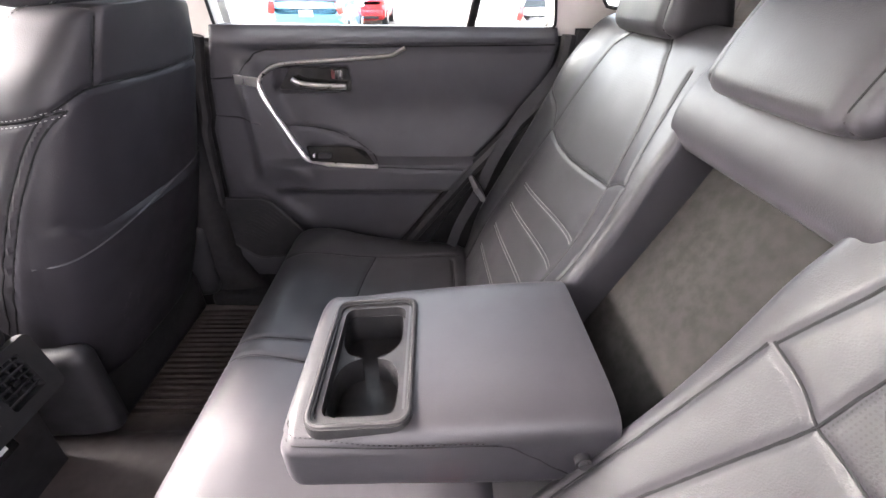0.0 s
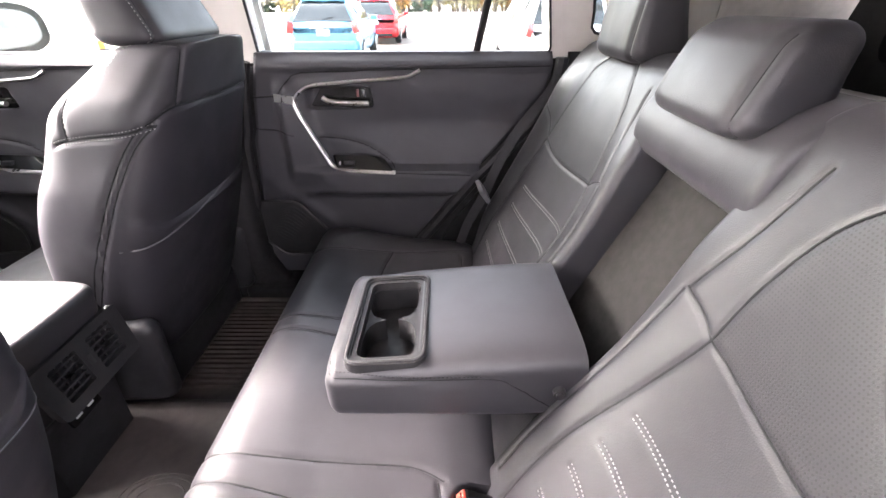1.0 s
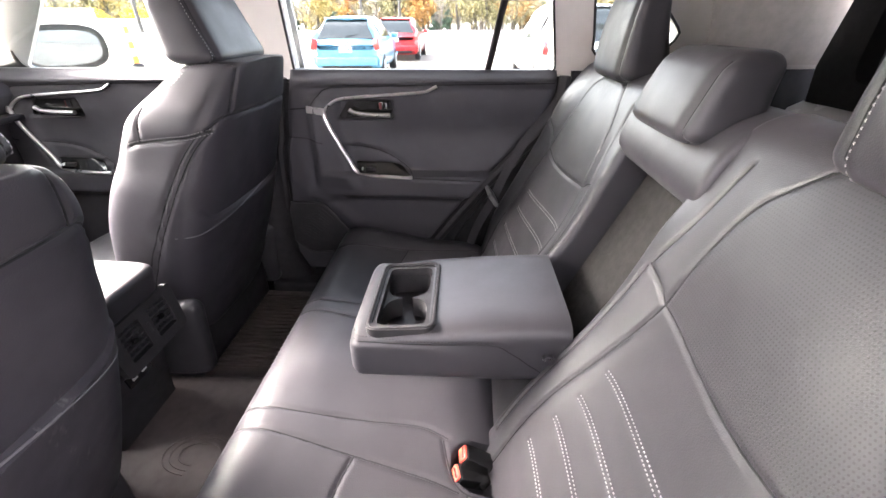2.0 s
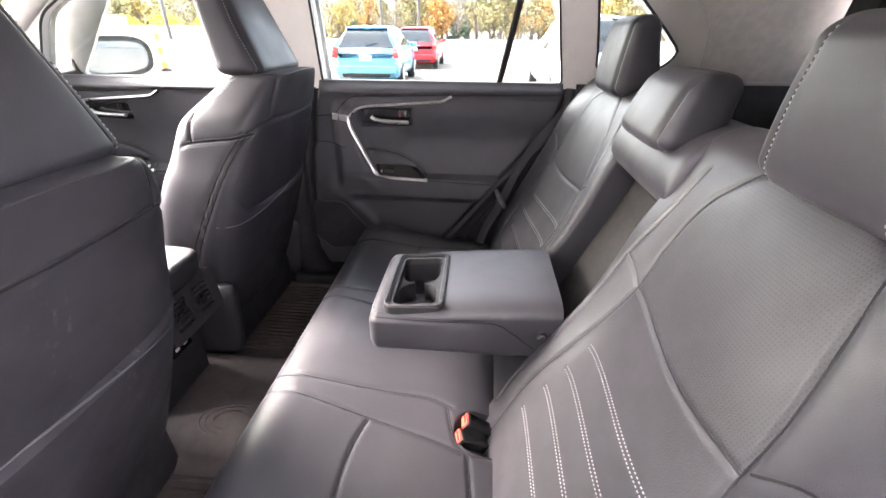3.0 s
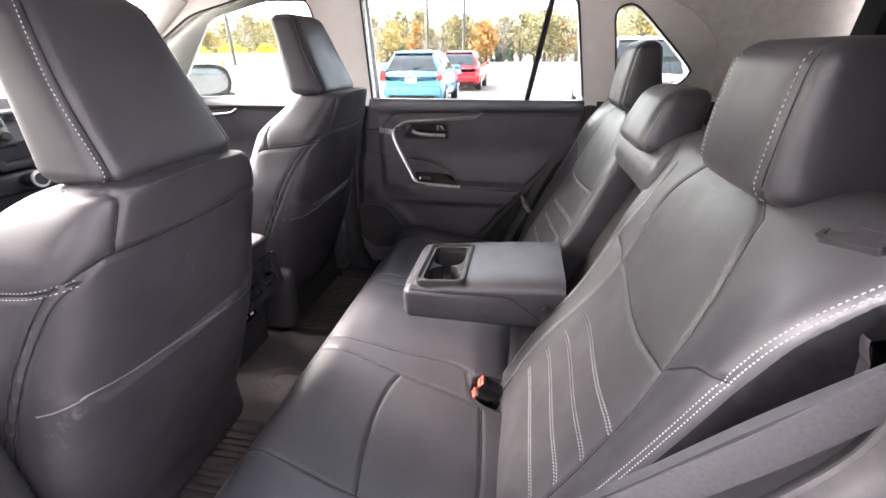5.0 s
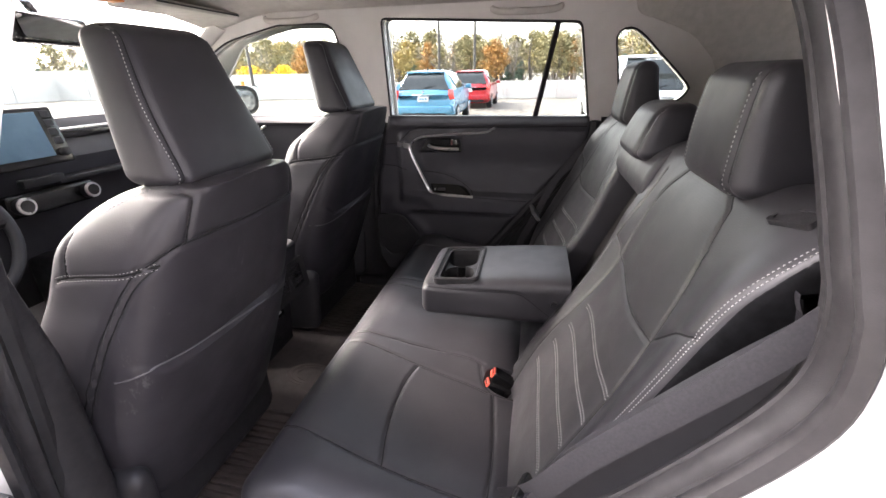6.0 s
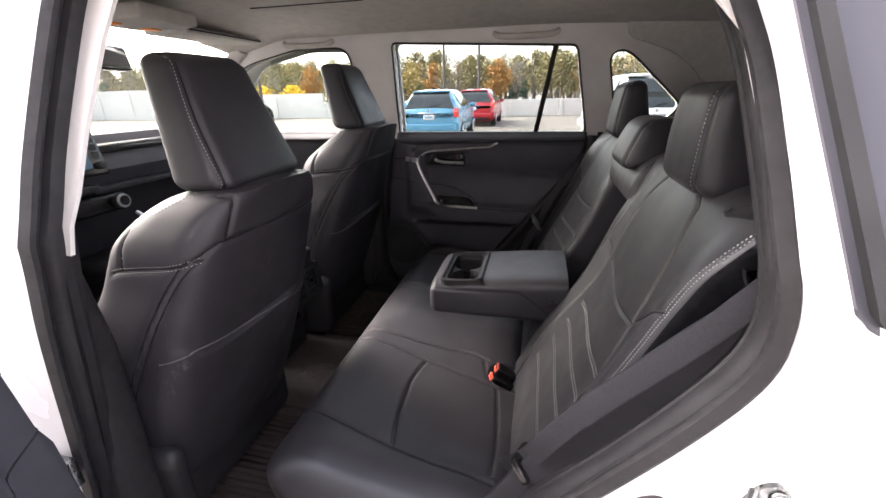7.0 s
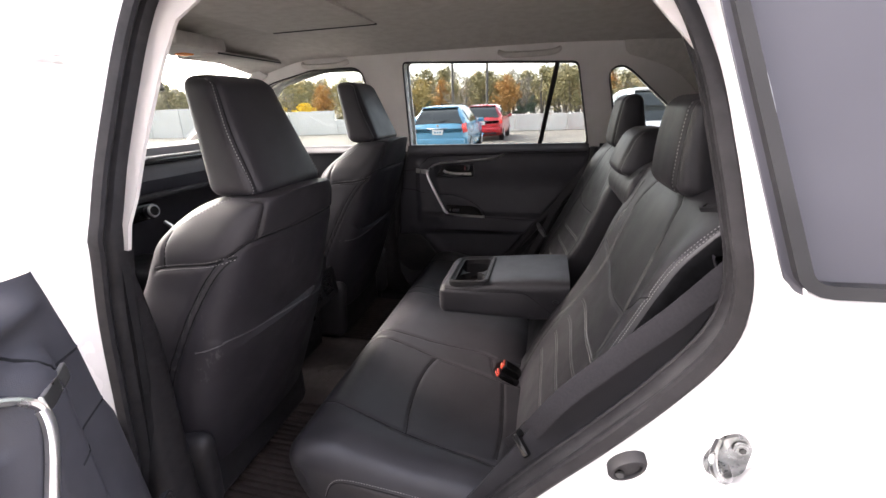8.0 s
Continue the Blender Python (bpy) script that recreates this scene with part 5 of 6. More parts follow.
part("armrest_lid", bm, LEATHER, console, "black leather armrest lid")
body_secs = []
for z, xr_, hw in ((0.40, -0.140, 0.095), (0.48, -0.138, 0.095), (0.62, -0.125, 0.098), (0.66, -0.095, 0.102), (0.70, -0.080, 0.105), (0.78, -0.078, 0.106), (0.795, -0.085, 0.104)):
    body_secs.append([((xr_ - 0.55) + 0.55 * a, b * hw, z) for a, b in ((0, -1), (0.5, -1), (0.97, -1), (1, -0.92), (1, 0), (1, 0.92), (0.97, 1), (0.5, 1), (0, 1))])
part("body", loft(body_secs), HARD_TRIM, console)
T = Matrix.Translation((-0.062, 0.002, 0.742)) @ Matrix.Rotation(radians(-9), 4, 'Y')
pan = part("vent_panel", slab(rounded([(-0.092, -0.058), (0.092, -0.058), (0.098, 0.050), (-0.098, 0.050)], 0.012), [rounded([(-0.068, -0.036), (-0.012, -0.036), (-0.012, 0.034), (-0.068, 0.034)], 0.004), rounded([(0.012, -0.036), (0.068, -0.036), (0.068, 0.034), (0.012, 0.034)], 0.004)], lambda a, b: tuple(T @ Vector((0.0, a, b))), tuple(T.to_3x3() @ Vector((0.014, 0, 0)))), TEXTURED, console, "satin black vent surround")
part("vent_shadow_box", slab([(-0.09, -0.045), (0.09, -0.045), (0.09, 0.04), (-0.09, 0.04)], [], lambda a, b: tuple(T @ Vector((-0.006, a, b))), tuple(T.to_3x3() @ Vector((-0.003, 0, 0)))), RUBBER, pan)
for yv in (-0.040, 0.040):
    for k in range(5):
        z = -0.026 + 0.0125 * k
        part("slat", block(-0.002, 0.010, yv - 0.028, yv + 0.028, z - 0.0016, z + 0.0016, 0.0006, 1, turn=T), HARD_TRIM, pan)
    for k in range(4):
        q = yv - 0.021 + 0.014 * k
        part("vane", block(0.0, 0.0065, q - 0.0012, q + 0.0012, -0.032, 0.030, 0.0004, 1, turn=T), HARD_TRIM, pan)
    part("thumb_tab", block(0.006, 0.015, yv - 0.006, yv + 0.006, -0.006, 0.003, 0.002, 2, turn=T), GLOSS_BLACK, pan)
part("vent_wheel", block(0.008, 0.017, -0.005, 0.005, -0.012, 0.012, 0.003, 2, turn=T), HARD_TRIM, pan)
part("lower_lip", tube([(-0.082, -0.10, 0.672), (-0.076, 0.0, 0.670), (-0.082, 0.10, 0.672)], 0.007, 8), HARD_TRIM, console)
T2 = Matrix.Translation((-0.122, 0.0, 0.612)) @ Matrix.Rotation(radians(-10), 4, 'Y')
usb = part("usb_plate", block(-0.002, 0.006, -0.035, 0.035, -0.016, 0.016, 0.004, 2, turn=T2), GLOSS_BLACK, console)
for q in (-0.016, 0.012):
    part("usb_port", block(0.004, 0.0075, q - 0.0075, q + 0.0075, -0.004, 0.004, 0.001, 1, turn=T2), WHITE_PLASTIC, usb, "pale rear charging port")

# ---- dashboard ----
dash = thing("dashboard", "black dashboard with a silver trim line and a tablet screen", "dashboard", at=(-1.0, 0, 0.6))
sec = []
for y in np.linspace(-0.70, 0.70, 30):
    hump = 0.02 * bell(y, -0.38, 0.18)
    sec.append([(x, y, z + (hump if z > 1.05 else 0)) for x, z in ((-1.38, 0.60), (-0.98, 0.62), (-0.93, 0.80), (-0.90, 0.95), (-0.86, 1.06), (-0.838, 1.10), (-0.845, 1.135), (-0.866, 1.165), (-0.872, 1.195), (-0.89, 1.220), (-0.95, 1.232), (-1.06, 1.225), (-1.38, 1.11))])
part("body", loft(sec), SOFT_TRIM, dash)
part("trim_line", tube([(-0.858, y, 1.186 + 0.02 * smooth01((y - 0.5) / 0.15)) for y in np.linspace(0.06, 0.68, 16)], 0.006, 6), SILVER, dash, "satin silver trim line")
part("vent_slot", block(-0.875, -0.852, 0.06, 0.66, 1.158, 1.178, 0.004), GLOSS_BLACK, dash)
part("lower_shelf", block(-0.95, -0.815, 0.0, 0.66, 1.028, 1.046, 0.005), HARD_TRIM, dash)
TS = Matrix.Translation((-0.81, -0.088, 1.178)) @ Matrix.Rotation(radians(-12), 4, 'Y')
tablet = part("tablet", block(-0.012, 0.012, -0.135, 0.135, -0.085, 0.085, 0.008, 3, turn=TS), GLOSS_BLACK, dash, "glossy black tablet screen housing")
part("display", block(0.010, 0.014, -0.105, 0.085, -0.062, 0.070, 0.001, 1, turn=TS), SCREEN, tablet, "pale blue map display")
for k in range(4):
    part("key", block(0.010, 0.0145, 0.098, 0.124, -0.03 + 0.027 * k, -0.008 + 0.027 * k, 0.002, 1, turn=TS), HARD_TRIM, tablet)
part("tuning_knob", disc(tuple(TS @ Vector((0.018, 0.111, -0.055))), (1, 0, 0.2), 0.014, 0.012, 0.02, 20, bevel=0.002), HARD_TRIM, tablet)
climate = part("climate_panel", block(-0.86, -0.815, -0.16, 0.10, 0.955, 1.02, 0.012, 3), GLOSS_BLACK, dash)
for y in (-0.13, 0.07):
    k = part("climate_knob", disc((-0.805, y, 0.99), (1, 0, 0.1), 0.026, 0.024, 0.035, 28, bevel=0.003), HARD_TRIM, climate, "black climate knob with a silver ring")
    part("knob_ring", disc((-0.790, y, 0.9915), (1, 0, 0.1), 0.0262, 0.0245, 0.006, 28, bevel=0.001), SILVER, k, "silver ring")
    part("knob_face", disc((-0.787, y, 0.992), (1, 0, 0.1), 0.018, 0.018, 0.004, 24), GLOSS_BLACK, k)
part("hazard_panel", block(-0.845, -0.815, -0.10, 0.02, 1.035, 1.06, 0.006, 2), HARD_TRIM, dash)
part("console_rail", tube(spline([(-0.82, 0.13, 0.93), (-0.70, 0.135, 0.86), (-0.55, 0.13, 0.84)], 14), 0.008, 8), SILVER, dash, "silver console side rail")
part("gear_tunnel", block(-0.95, -0.40, -0.11, 0.11, 0.40, 0.80, 0.03, 3), HARD_TRIM, dash)
part("gear_lever", tube(spline([(-0.62, 0.0, 0.78), (-0.63, 0.0, 0.86), (-0.64, 0.0, 0.90)], 8), 0.012, 10), GLOSS_BLACK, dash)
wheel = thing("steering_wheel", "black leather steering wheel on its column", "steering wheel", at=(-0.62, -0.38, 1.0))
TW = Matrix.Translation((-0.73, -0.41, 0.98)) @ Matrix.Rotation(radians(68), 4, 'Y')
part("rim", tube([tuple(TW @ Vector((0.185 * math.cos(w), 0.185 * math.sin(w), 0))) for w in np.linspace(0, 2 * math.pi, 49)[:-1]], 0.015, 10, closed=True), LEATHER, wheel)
part("hub", disc(tuple(TW @ Vector((0, 0, -0.02))), tuple(TW.to_3x3() @ Vector((0, 0, 1))), 0.075, 0.06, 0.05, 28, bevel=0.01), HARD_TRIM, wheel)
for a in (0, math.pi, math.pi * 0.5):
    part("spoke", tube([tuple(TW @ Vector((0.05 * math.cos(a + math.pi / 2), 0.05 * math.sin(a + math.pi / 2), -0.02))), tuple(TW @ Vector((0.18 * math.cos(a + math.pi / 2), 0.18 * math.sin(a + math.pi / 2), 0)))], 0.014, 8), HARD_TRIM, wheel)
part("column", tube([tuple(TW @ Vector((0, 0, -0.03))), (-0.92, -0.38, 0.9)], 0.035, 12), HARD_TRIM, wheel)

# ---- roof fittings ----
def grab_handle(x0, x1, y, z):
    h = thing("grab_handle", "warm grey fold-down grab handle under the roof rail", "grab handle", "roof grab handles", at=((x0 + x1) / 2, y, z))
    part("bar", tube(spline([(x0, y + 0.015, z + 0.012), (x0 + 0.012, y - 0.006, z + 0.002), (x0 + 0.04, y - 0.012, z - 0.004), ((x0 + x1) / 2, y - 0.013, z - 0.006), (x1 - 0.04, y - 0.012, z - 0.004), (x1 - 0.012, y - 0.006, z + 0.002), (x1, y + 0.015, z + 0.012)], 30), 0.0085, 8, flat=1.3), HEADLINER, h)
    part("recess", tube([(x0 + 0.005, y + 0.012, z + 0.016), (x1 - 0.005, y + 0.012, z + 0.016)], 0.004, 6), RUBBER, h)
    return h


grab_handle(0.50, 0.735, 0.575, 1.527)
grab_handle(-0.36, -0.14, 0.572, 1.530)
for yv in (-0.32, 0.34):
    vis = thing("sun_visor", "warm grey sun visor folded up to the roof", "sun visor", "sun visors", at=(-0.5, yv, 1.53))
    part("flap", block(-0.60, -0.43, yv - 0.19, yv + 0.19, 1.534, 1.553, 0.009, 3, turn=None), HEADLINER, vis)
    part("edge", tube([(-0.428, yv - 0.18, 1.544), (-0.428, yv + 0.18, 1.544)], 0.003, 6), RUBBER, vis)
mirror = thing("rear_view_mirror", "black framed interior rear-view mirror on its stalk", "mirror", at=(-0.66, 0.0, 1.45))
TM = Matrix.Translation((-0.66, 0.022, 1.464)) @ Matrix.Rotation(radians(14), 4, 'Z') @ Matrix.Rotation(radians(-8), 4, 'Y')
part("case", block(-0.022, 0.010, -0.128, 0.128, -0.038, 0.038, 0.012, 4, turn=TM), GLOSS_BLACK, mirror)
part("glass", slab(rounded([(-0.116, -0.027), (0.116, -0.027), (0.116, 0.027), (-0.116, 0.027)], 0.010), [], lambda a, b: tuple(TM @ Vector((0.0105, a, b))), tuple(TM.to_3x3() @ Vector((0.002, 0, 0)))), MIRROR_DIMMED, mirror, "mirror glass")
part("stalk", tube([(-0.66, 0.0, 1.48), (-0.70, 0.0, 1.54)], 0.012, 8), GLOSS_BLACK, mirror)
overhead = thing("overhead_console", "warm grey roof console with an amber map lamp", "roof console", at=(-0.5, 0, 1.56))
part("panel", block(-0.56, -0.34, -0.10, 0.10, 1.535, 1.575, 0.012, 3), HEADLINER, overhead)
part("map_lamp", block(-0.50, -0.46, -0.085, -0.045, 1.530, 1.540, 0.004, 2), ORANGE_PLASTIC, overhead, "amber map lamp lens")
part("map_lamp", block(-0.50, -0.46, 0.045, 0.085, 1.530, 1.540, 0.004, 2), ORANGE_PLASTIC, overhead, "amber map lamp lens")
sunroof = thing("sunroof_blind", "warm grey sunroof blind with a dark edge gap", "sunroof blind", at=(-0.05, 0, 1.58))
part("blind", block(-0.24, 0.15, -0.26, 0.20, 1.597, 1.612, 0.004, 2), HEADLINER, sunroof)
part("gap", tube([(-0.23, 0.209, 1.600), (0.15, 0.209, 1.600)], 0.004, 6), RUBBER, sunroof)

# ---- seat belts ----
def strap(points, across, width=0.046, n=40):
    return ribbon(spline(points, n), across, width, 0.0016)


belt = thing("seat_belt", "black webbing rear seat belt with a steel tongue hanging loose", "seat belt", at=(0.8, 0.62, 0.6))
part("webbing", strap([(0.93, 0.655, 1.17), (0.85, 0.640, 1.06), (0.789, 0.625, 0.985), (0.735, 0.612, 0.885), (0.700, 0.602, 0.80), (0.655, 0.595, 0.71), (0.63, 0.585, 0.64)], (0.62, -0.62, -0.45), 0.030), BELT, belt)
TG = Matrix.Translation((0.694, 0.578, 0.822)) @ Euler((0.25, 0.95, 0.35)).to_matrix().to_4x4()
part("tongue", block(-0.024, 0.024, -0.034, 0.034, -0.007, 0.007, 0.005, 2, turn=TG), TONGUE_GREY, belt, "grey belt tongue grip")
part("tongue_plate", block(0.020, 0.046, -0.014, 0.014, -0.0015, 0.0015, 0.001, 1, turn=TG), STEEL, belt, "steel latch plate")
# side trim between the near backrest and the door seal, with the belt lying over it
B_LINE = [(0.930, 1.175), (0.928, 1.11), (0.918, 1.045), (0.876, 0.985), (0.820, 0.912), (0.742, 0.808), (0.66, 0.695), (0.58, 0.57), (0.50, 0.47)]
A_LINE = [(0.960, 1.165), (0.918, 1.124), (0.862, 1.067), (0.805, 1.002), (0.739, 0.924), (0.690, 0.832), (0.622, 0.717), (0.55, 0.60), (0.48, 0.48)]
rows = []
for (xa, za), (xb, zb) in zip(spline(A_LINE, 60), spline(B_LINE, 60)):
    rows.append([(xa + (xb - xa) * u, -0.640 - 0.020 * u ** 0.75 + 0.002 * math.sin(math.pi * u), za + (zb - za) * u) for u in np.linspace(0, 1, 12)])
bm = bmesh.new()
grid_faces(bm, rows)
made = bmesh.ops.extrude_face_region(bm, geom=bm.faces[:])
bmesh.ops.translate(bm, vec=(0.004, 0.012, 0), verts=[g for g in made["geom"] if isinstance(g, bmesh.types.BMVert)])
setting("trim_wheel_arch", bm, ARCH_TRIM, "dark grey moulded side trim beside the bench", "side trim")
belt2 = thing("seat_belt", "black webbing rear seat belt lying along the side trim", "seat belt", at=(0.8, -0.66, 0.6))
part("webbing", strap([(0.985, -0.650, 1.210), (0.927, -0.654, 1.140), (0.870, -0.656, 1.069), (0.809, -0.656, 1.001), (0.744, -0.654, 0.923), (0.702, -0.642, 0.848), (0.682, -0.612, 0.795), (0.662, -0.585, 0.75)], lambda i: (0.74, -0.25 - 0.2 * (i / 40), -0.62), 0.030), BELT, belt2)
TT = Matrix.Translation((0.693, -0.625, 0.812)) @ Euler((-0.35, 0.85, -0.6)).to_matrix().to_4x4()
part("tongue", block(-0.020, 0.020, -0.028, 0.028, -0.006, 0.006, 0.005, 2, turn=TT), GLOSS_BLACK, belt2, "black belt tongue grip")
part("tongue_plate", block(0.018, 0.046, -0.012, 0.012, -0.0015, 0.0015, 0.001, 1, turn=TT), STEEL, belt2, "steel latch plate")


# ---- the open rear door on the near side ----
HINGE, SWING = Vector((-0.06, -0.84, 0)), 60
turn_door = Matrix.Translation(HINGE) @ Matrix.Rotation(radians(-SWING), 4, 'Z') @ Matrix.Translation(-HINGE)
near_lining = copy_thing(rear_lining, turn_door @ Matrix.Diagonal((1, -1, 1, 1)) @ Matrix.Translation(rear_lining.location))
near_lining["label"] = "black door lining with silver pull handle on the opened rear door"
shell = thing("rear_door", "white painted rear car door swung open", "car door")
shell_outline = rounded([(-0.02, 0.45), (0.46, 0.45), (0.60, 0.66), (0.80, 0.93), (0.92, 1.05), (0.945, 1.18), (0.865, 1.44), (0.70, 1.53), (0.14, 1.545), (0.09, 1.48), (0.045, 1.17), (0.0, 0.8)], 0.05)
shell_window = rounded([(0.135, 1.19), (0.87, 1.20), (0.805, 1.43), (0.69, 1.485), (0.165, 1.50)], 0.03)
bm = slab(shell_outline, [shell_window], lambda a, b: tuple(turn_door @ Vector((a, -(cabin_y(b) + 0.055), b))), lambda a, b: tuple(turn_door.to_3x3() @ Vector((0, -0.055, 0))), 0.08)
part("door_shell", bm, PAINT_WHITE, shell)
bm = tube([tuple(turn_door @ Vector((a, -(cabin_y(b) + 0.06), b))) for a, b in shell_window], 0.010, 8, closed=True)
part("window_channel", bm, RUBBER, shell)
bm = slab(grown(shell_window, 0.01), [], lambda a, b: tuple(turn_door @ Vector((a, -(cabin_y(b) + 0.085), b))), tuple(turn_door.to_3x3() @ Vector((0, -0.004, 0))))
ob = part("window_pane", bm, DIMMED_GLASS, shell, "door glass, tinted to dim the outside", False)
ob.visible_shadow = False
bm = tube([tuple(turn_door @ Vector((a, -(cabin_y(b) + 0.05), b))) for a, b in grown(shell_outline, -0.012)], 0.008, 8, closed=True)
part("door_seal", bm, RUBBER, shell)
check = thing("door_check", "zinc-plated door check strap between pillar and door", "door hinge")
p0, p1 = Vector((0.0, -0.775, 0.80)), turn_door @ Vector((0.05, -0.79, 0.79))
part("strap", ribbon([p0, (p0 + p1) / 2 + Vector((0, 0, 0.004)), p1], (0, 0, 1), 0.028, 0.006), STEEL, check)
part("bracket", block(-0.022, 0.022, -0.006, 0.006, -0.026, 0.026, 0.004, 2, turn=Matrix.Translation((0.0, -0.772, 0.80))), STEEL, check)
part("bolt", disc((0.0, -0.781, 0.815), (0, -1, 0), 0.008, 0.007, 0.006, 12, bevel=0.0015), STEEL, check)

# ---- door mirror on the far front door ----
dm = thing("door_mirror", "black door mirror on the far front door", "door mirror", at=(-0.88, 0.9, 1.2))
MT = Matrix.Translation((-0.865, 0.955, 1.222)) @ Matrix.Rotation(radians(-8), 4, 'Z')
lev = []
for x, k in ((-0.10, 0.25), (-0.09, 0.55), (-0.06, 0.82), (-0.02, 0.97), (0.0, 1.0), (0.006, 0.99)):
    lev.append([tuple(MT @ Vector((x, 0.175 * k * math.copysign(abs(math.cos(w)) ** 0.65, math.cos(w)), 0.078 * k * math.copysign(abs(math.sin(w)) ** 0.65, math.sin(w))))) for w in np.linspace(0, 2 * math.pi, 41)[:-1]])
part("housing", loft(lev), GLOSS_BLACK, dm)
face = [(0.16 * math.copysign(abs(math.cos(w)) ** 0.65, math.cos(w)), 0.066 * math.copysign(abs(math.sin(w)) ** 0.65, math.sin(w))) for w in np.linspace(0, 2 * math.pi, 41)[:-1]]
part("glass", slab([(a * 0.90, b * 0.86) for a, b in face], [], lambda a, b: tuple(MT @ Vector((0.0075, a, b))), tuple(MT.to_3x3() @ Vector((0.002, 0, 0)))), MIRROR_DIMMED, dm, "mirror glass")
part("foot", tube([(-0.90, 0.74, 1.16), (-0.90, 0.83, 1.17)], 0.03, 10, flat=0.7), GLOSS_BLACK, dm)

# ---- the car park ----
barrier(-13, 24.43, 40, 24.0, 18)
barrier(-20, 24.49, -13, 24.43, 2, 1.5)
barrier(-34, 24.6, -20, 24.49, 5, 2.0)
barrier(-34, -40, -34, 24.6, 22, 2.0)


def car(x, y, yaw, paint, length, width, height, hatch, label, group=""):
    """A parked car. Local +y is ahead; it is drawn at the origin and set down by its Empty."""
    root = thing("car", label, "car", group, at=(0, 0, 0))
    hw = width / 2
    L = length
    # stations along the length: y, floor, belt, roof, belt half-width, roof half-width
    st = [(0.0, 0.42, 0.78, 0.80, 0.80, 0.76), (0.04, 0.34, 0.86, 0.88, 0.92, 0.86), (0.10, 0.26, 0.92, 0.96, 0.97, 0.90), (0.16, 0.22, 0.96, 1.02, 0.985, 0.86), (0.28, 0.20, 0.97, height - 0.20, 0.99, 0.74), (0.50, 0.19, 0.97, height - 0.05, 1.0, 0.70), (0.85, 0.19, 0.97, height, 1.0, 0.69),
          (1.5, 0.19, 0.96, height + 0.01, 1.0, 0.70), (2.1, 0.19, 0.95, height - 0.03, 1.0, 0.70), (2.6, 0.19, 0.94, height - 0.22, 1.0, 0.73), (3.1, 0.19, 0.93, 1.02, 0.99, 0.80), (3.4, 0.19, 0.90, 0.96, 0.98, 0.82), (L - 0.35, 0.21, 0.78, 0.85, 0.93, 0.80), (L - 0.1, 0.26, 0.66, 0.72, 0.84, 0.74), (L, 0.34, 0.60, 0.62, 0.70, 0.62)]
    P = spline(st, 70)
    secs = []
    for yy, zf, zb, zr, wb, wr in P:
        half = [(0.0, zf), (0.55, zf), (0.86, zf + 0.02), (0.97, zf + 0.12), (1.0 * wb, (zf + zb) / 2 + 0.02), (wb, zb - 0.08), (wb - 0.03, zb), (wr + 0.08, (zb + zr) / 2 + 0.03), (wr, zr - 0.09), (wr - 0.08, zr - 0.025), (wr * 0.5, zr), (0.0, zr + 0.005)]
        pts = [(a * hw, yy, b) for a, b in half] + [(-a * hw, yy, b) for a, b in half[-2:0:-1]]
        secs.append(pts)
    part("body", loft(secs), paint, root)

    def at(yy):
        return [np.interp(yy, P[:, 0], P[:, k]) for k in range(1, 6)]
    # rear screen
    rs = bmesh.new()
    rows = []
    for u in np.linspace(0, 1, 8):
        yy = 0.115 + 0.33 * u
        zf, zb, zr, wb, wr = at(yy)
        z = zr - 0.012
        w = (wr - 0.07) * hw * (1 - 0.06 * u)
        rows.append([(w * v, yy - 0.022, z + 0.004) for v in np.linspace(-1, 1, 9)])
    grid_faces(rs, rows)
    made = bmesh.ops.extrude_face_region(rs, geom=rs.faces[:])
    bmesh.ops.translate(rs, vec=(0, 0.02, -0.03), verts=[g for g in made["geom"] if isinstance(g, bmesh.types.BMVert)])
    part("rear_screen", rs, DARK_GLASS, root, "dark rear screen")
    part("spoiler", block(-0.62 * hw, 0.62 * hw, 0.36, 0.62, height - 0.075, height - 0.035, 0.015, 2), paint, root)
    part("wiper", tube([(0.0, 0.09, 1.0), (0.16, 0.13, 1.03), (0.34, 0.17, 1.06)], 0.009, 6), RUBBER, root)
    part("antenna", tube([(0, 0.75, height), (0, 0.66, height + 0.06)], 0.02, 6), RUBBER, root)
    # side glass
    for sgn in (-1, 1):
        for y0, y1 in ((0.62, 1.32), (1.40, 2.30)):
            g = bmesh.new()
            rows = []
            for v in np.linspace(0, 1, 5):
                row = []
                for u in np.linspace(0, 1, 8):
                    yy = y0 + (y1 - y0) * u
                    zf, zb, zr, wb, wr = at(yy)
                    z = zb + 0.015 + (zr - 0.11 - zb) * v
                    k = (z - zb) / max(0.05, zr - 0.09 - zb)
                    row.append((sgn * hw * ((wb - 0.03) * (1 - k) + wr * k + 0.028 * (1 - abs(2 * k - 1))), yy, z))
                rows.append(row)
            grid_faces(g, rows)
            made = bmesh.ops.extrude_face_region(g, geom=g.faces[:])
            bmesh.ops.translate(g, vec=(sgn * 0.012, 0, 0), verts=[q for q in made["geom"] if isinstance(q, bmesh.types.BMVert)])
            part("side_glass", g, DARK_GLASS, root, "dark side window")
        part("door_handle", tube([(sgn * hw * 1.005, 1.22, 0.86), (sgn * (hw * 1.0 + 0.02), 1.28, 0.865), (sgn * hw * 1.005, 1.36, 0.865)], 0.011, 6), paint, root)
        part("mirror", block(-0.09, 0.09, -0.05, 0.05, -0.06, 0.06, 0.03, 3, turn=Matrix.Translation((sgn * (hw + 0.09), 2.42, 0.99))), paint, root)
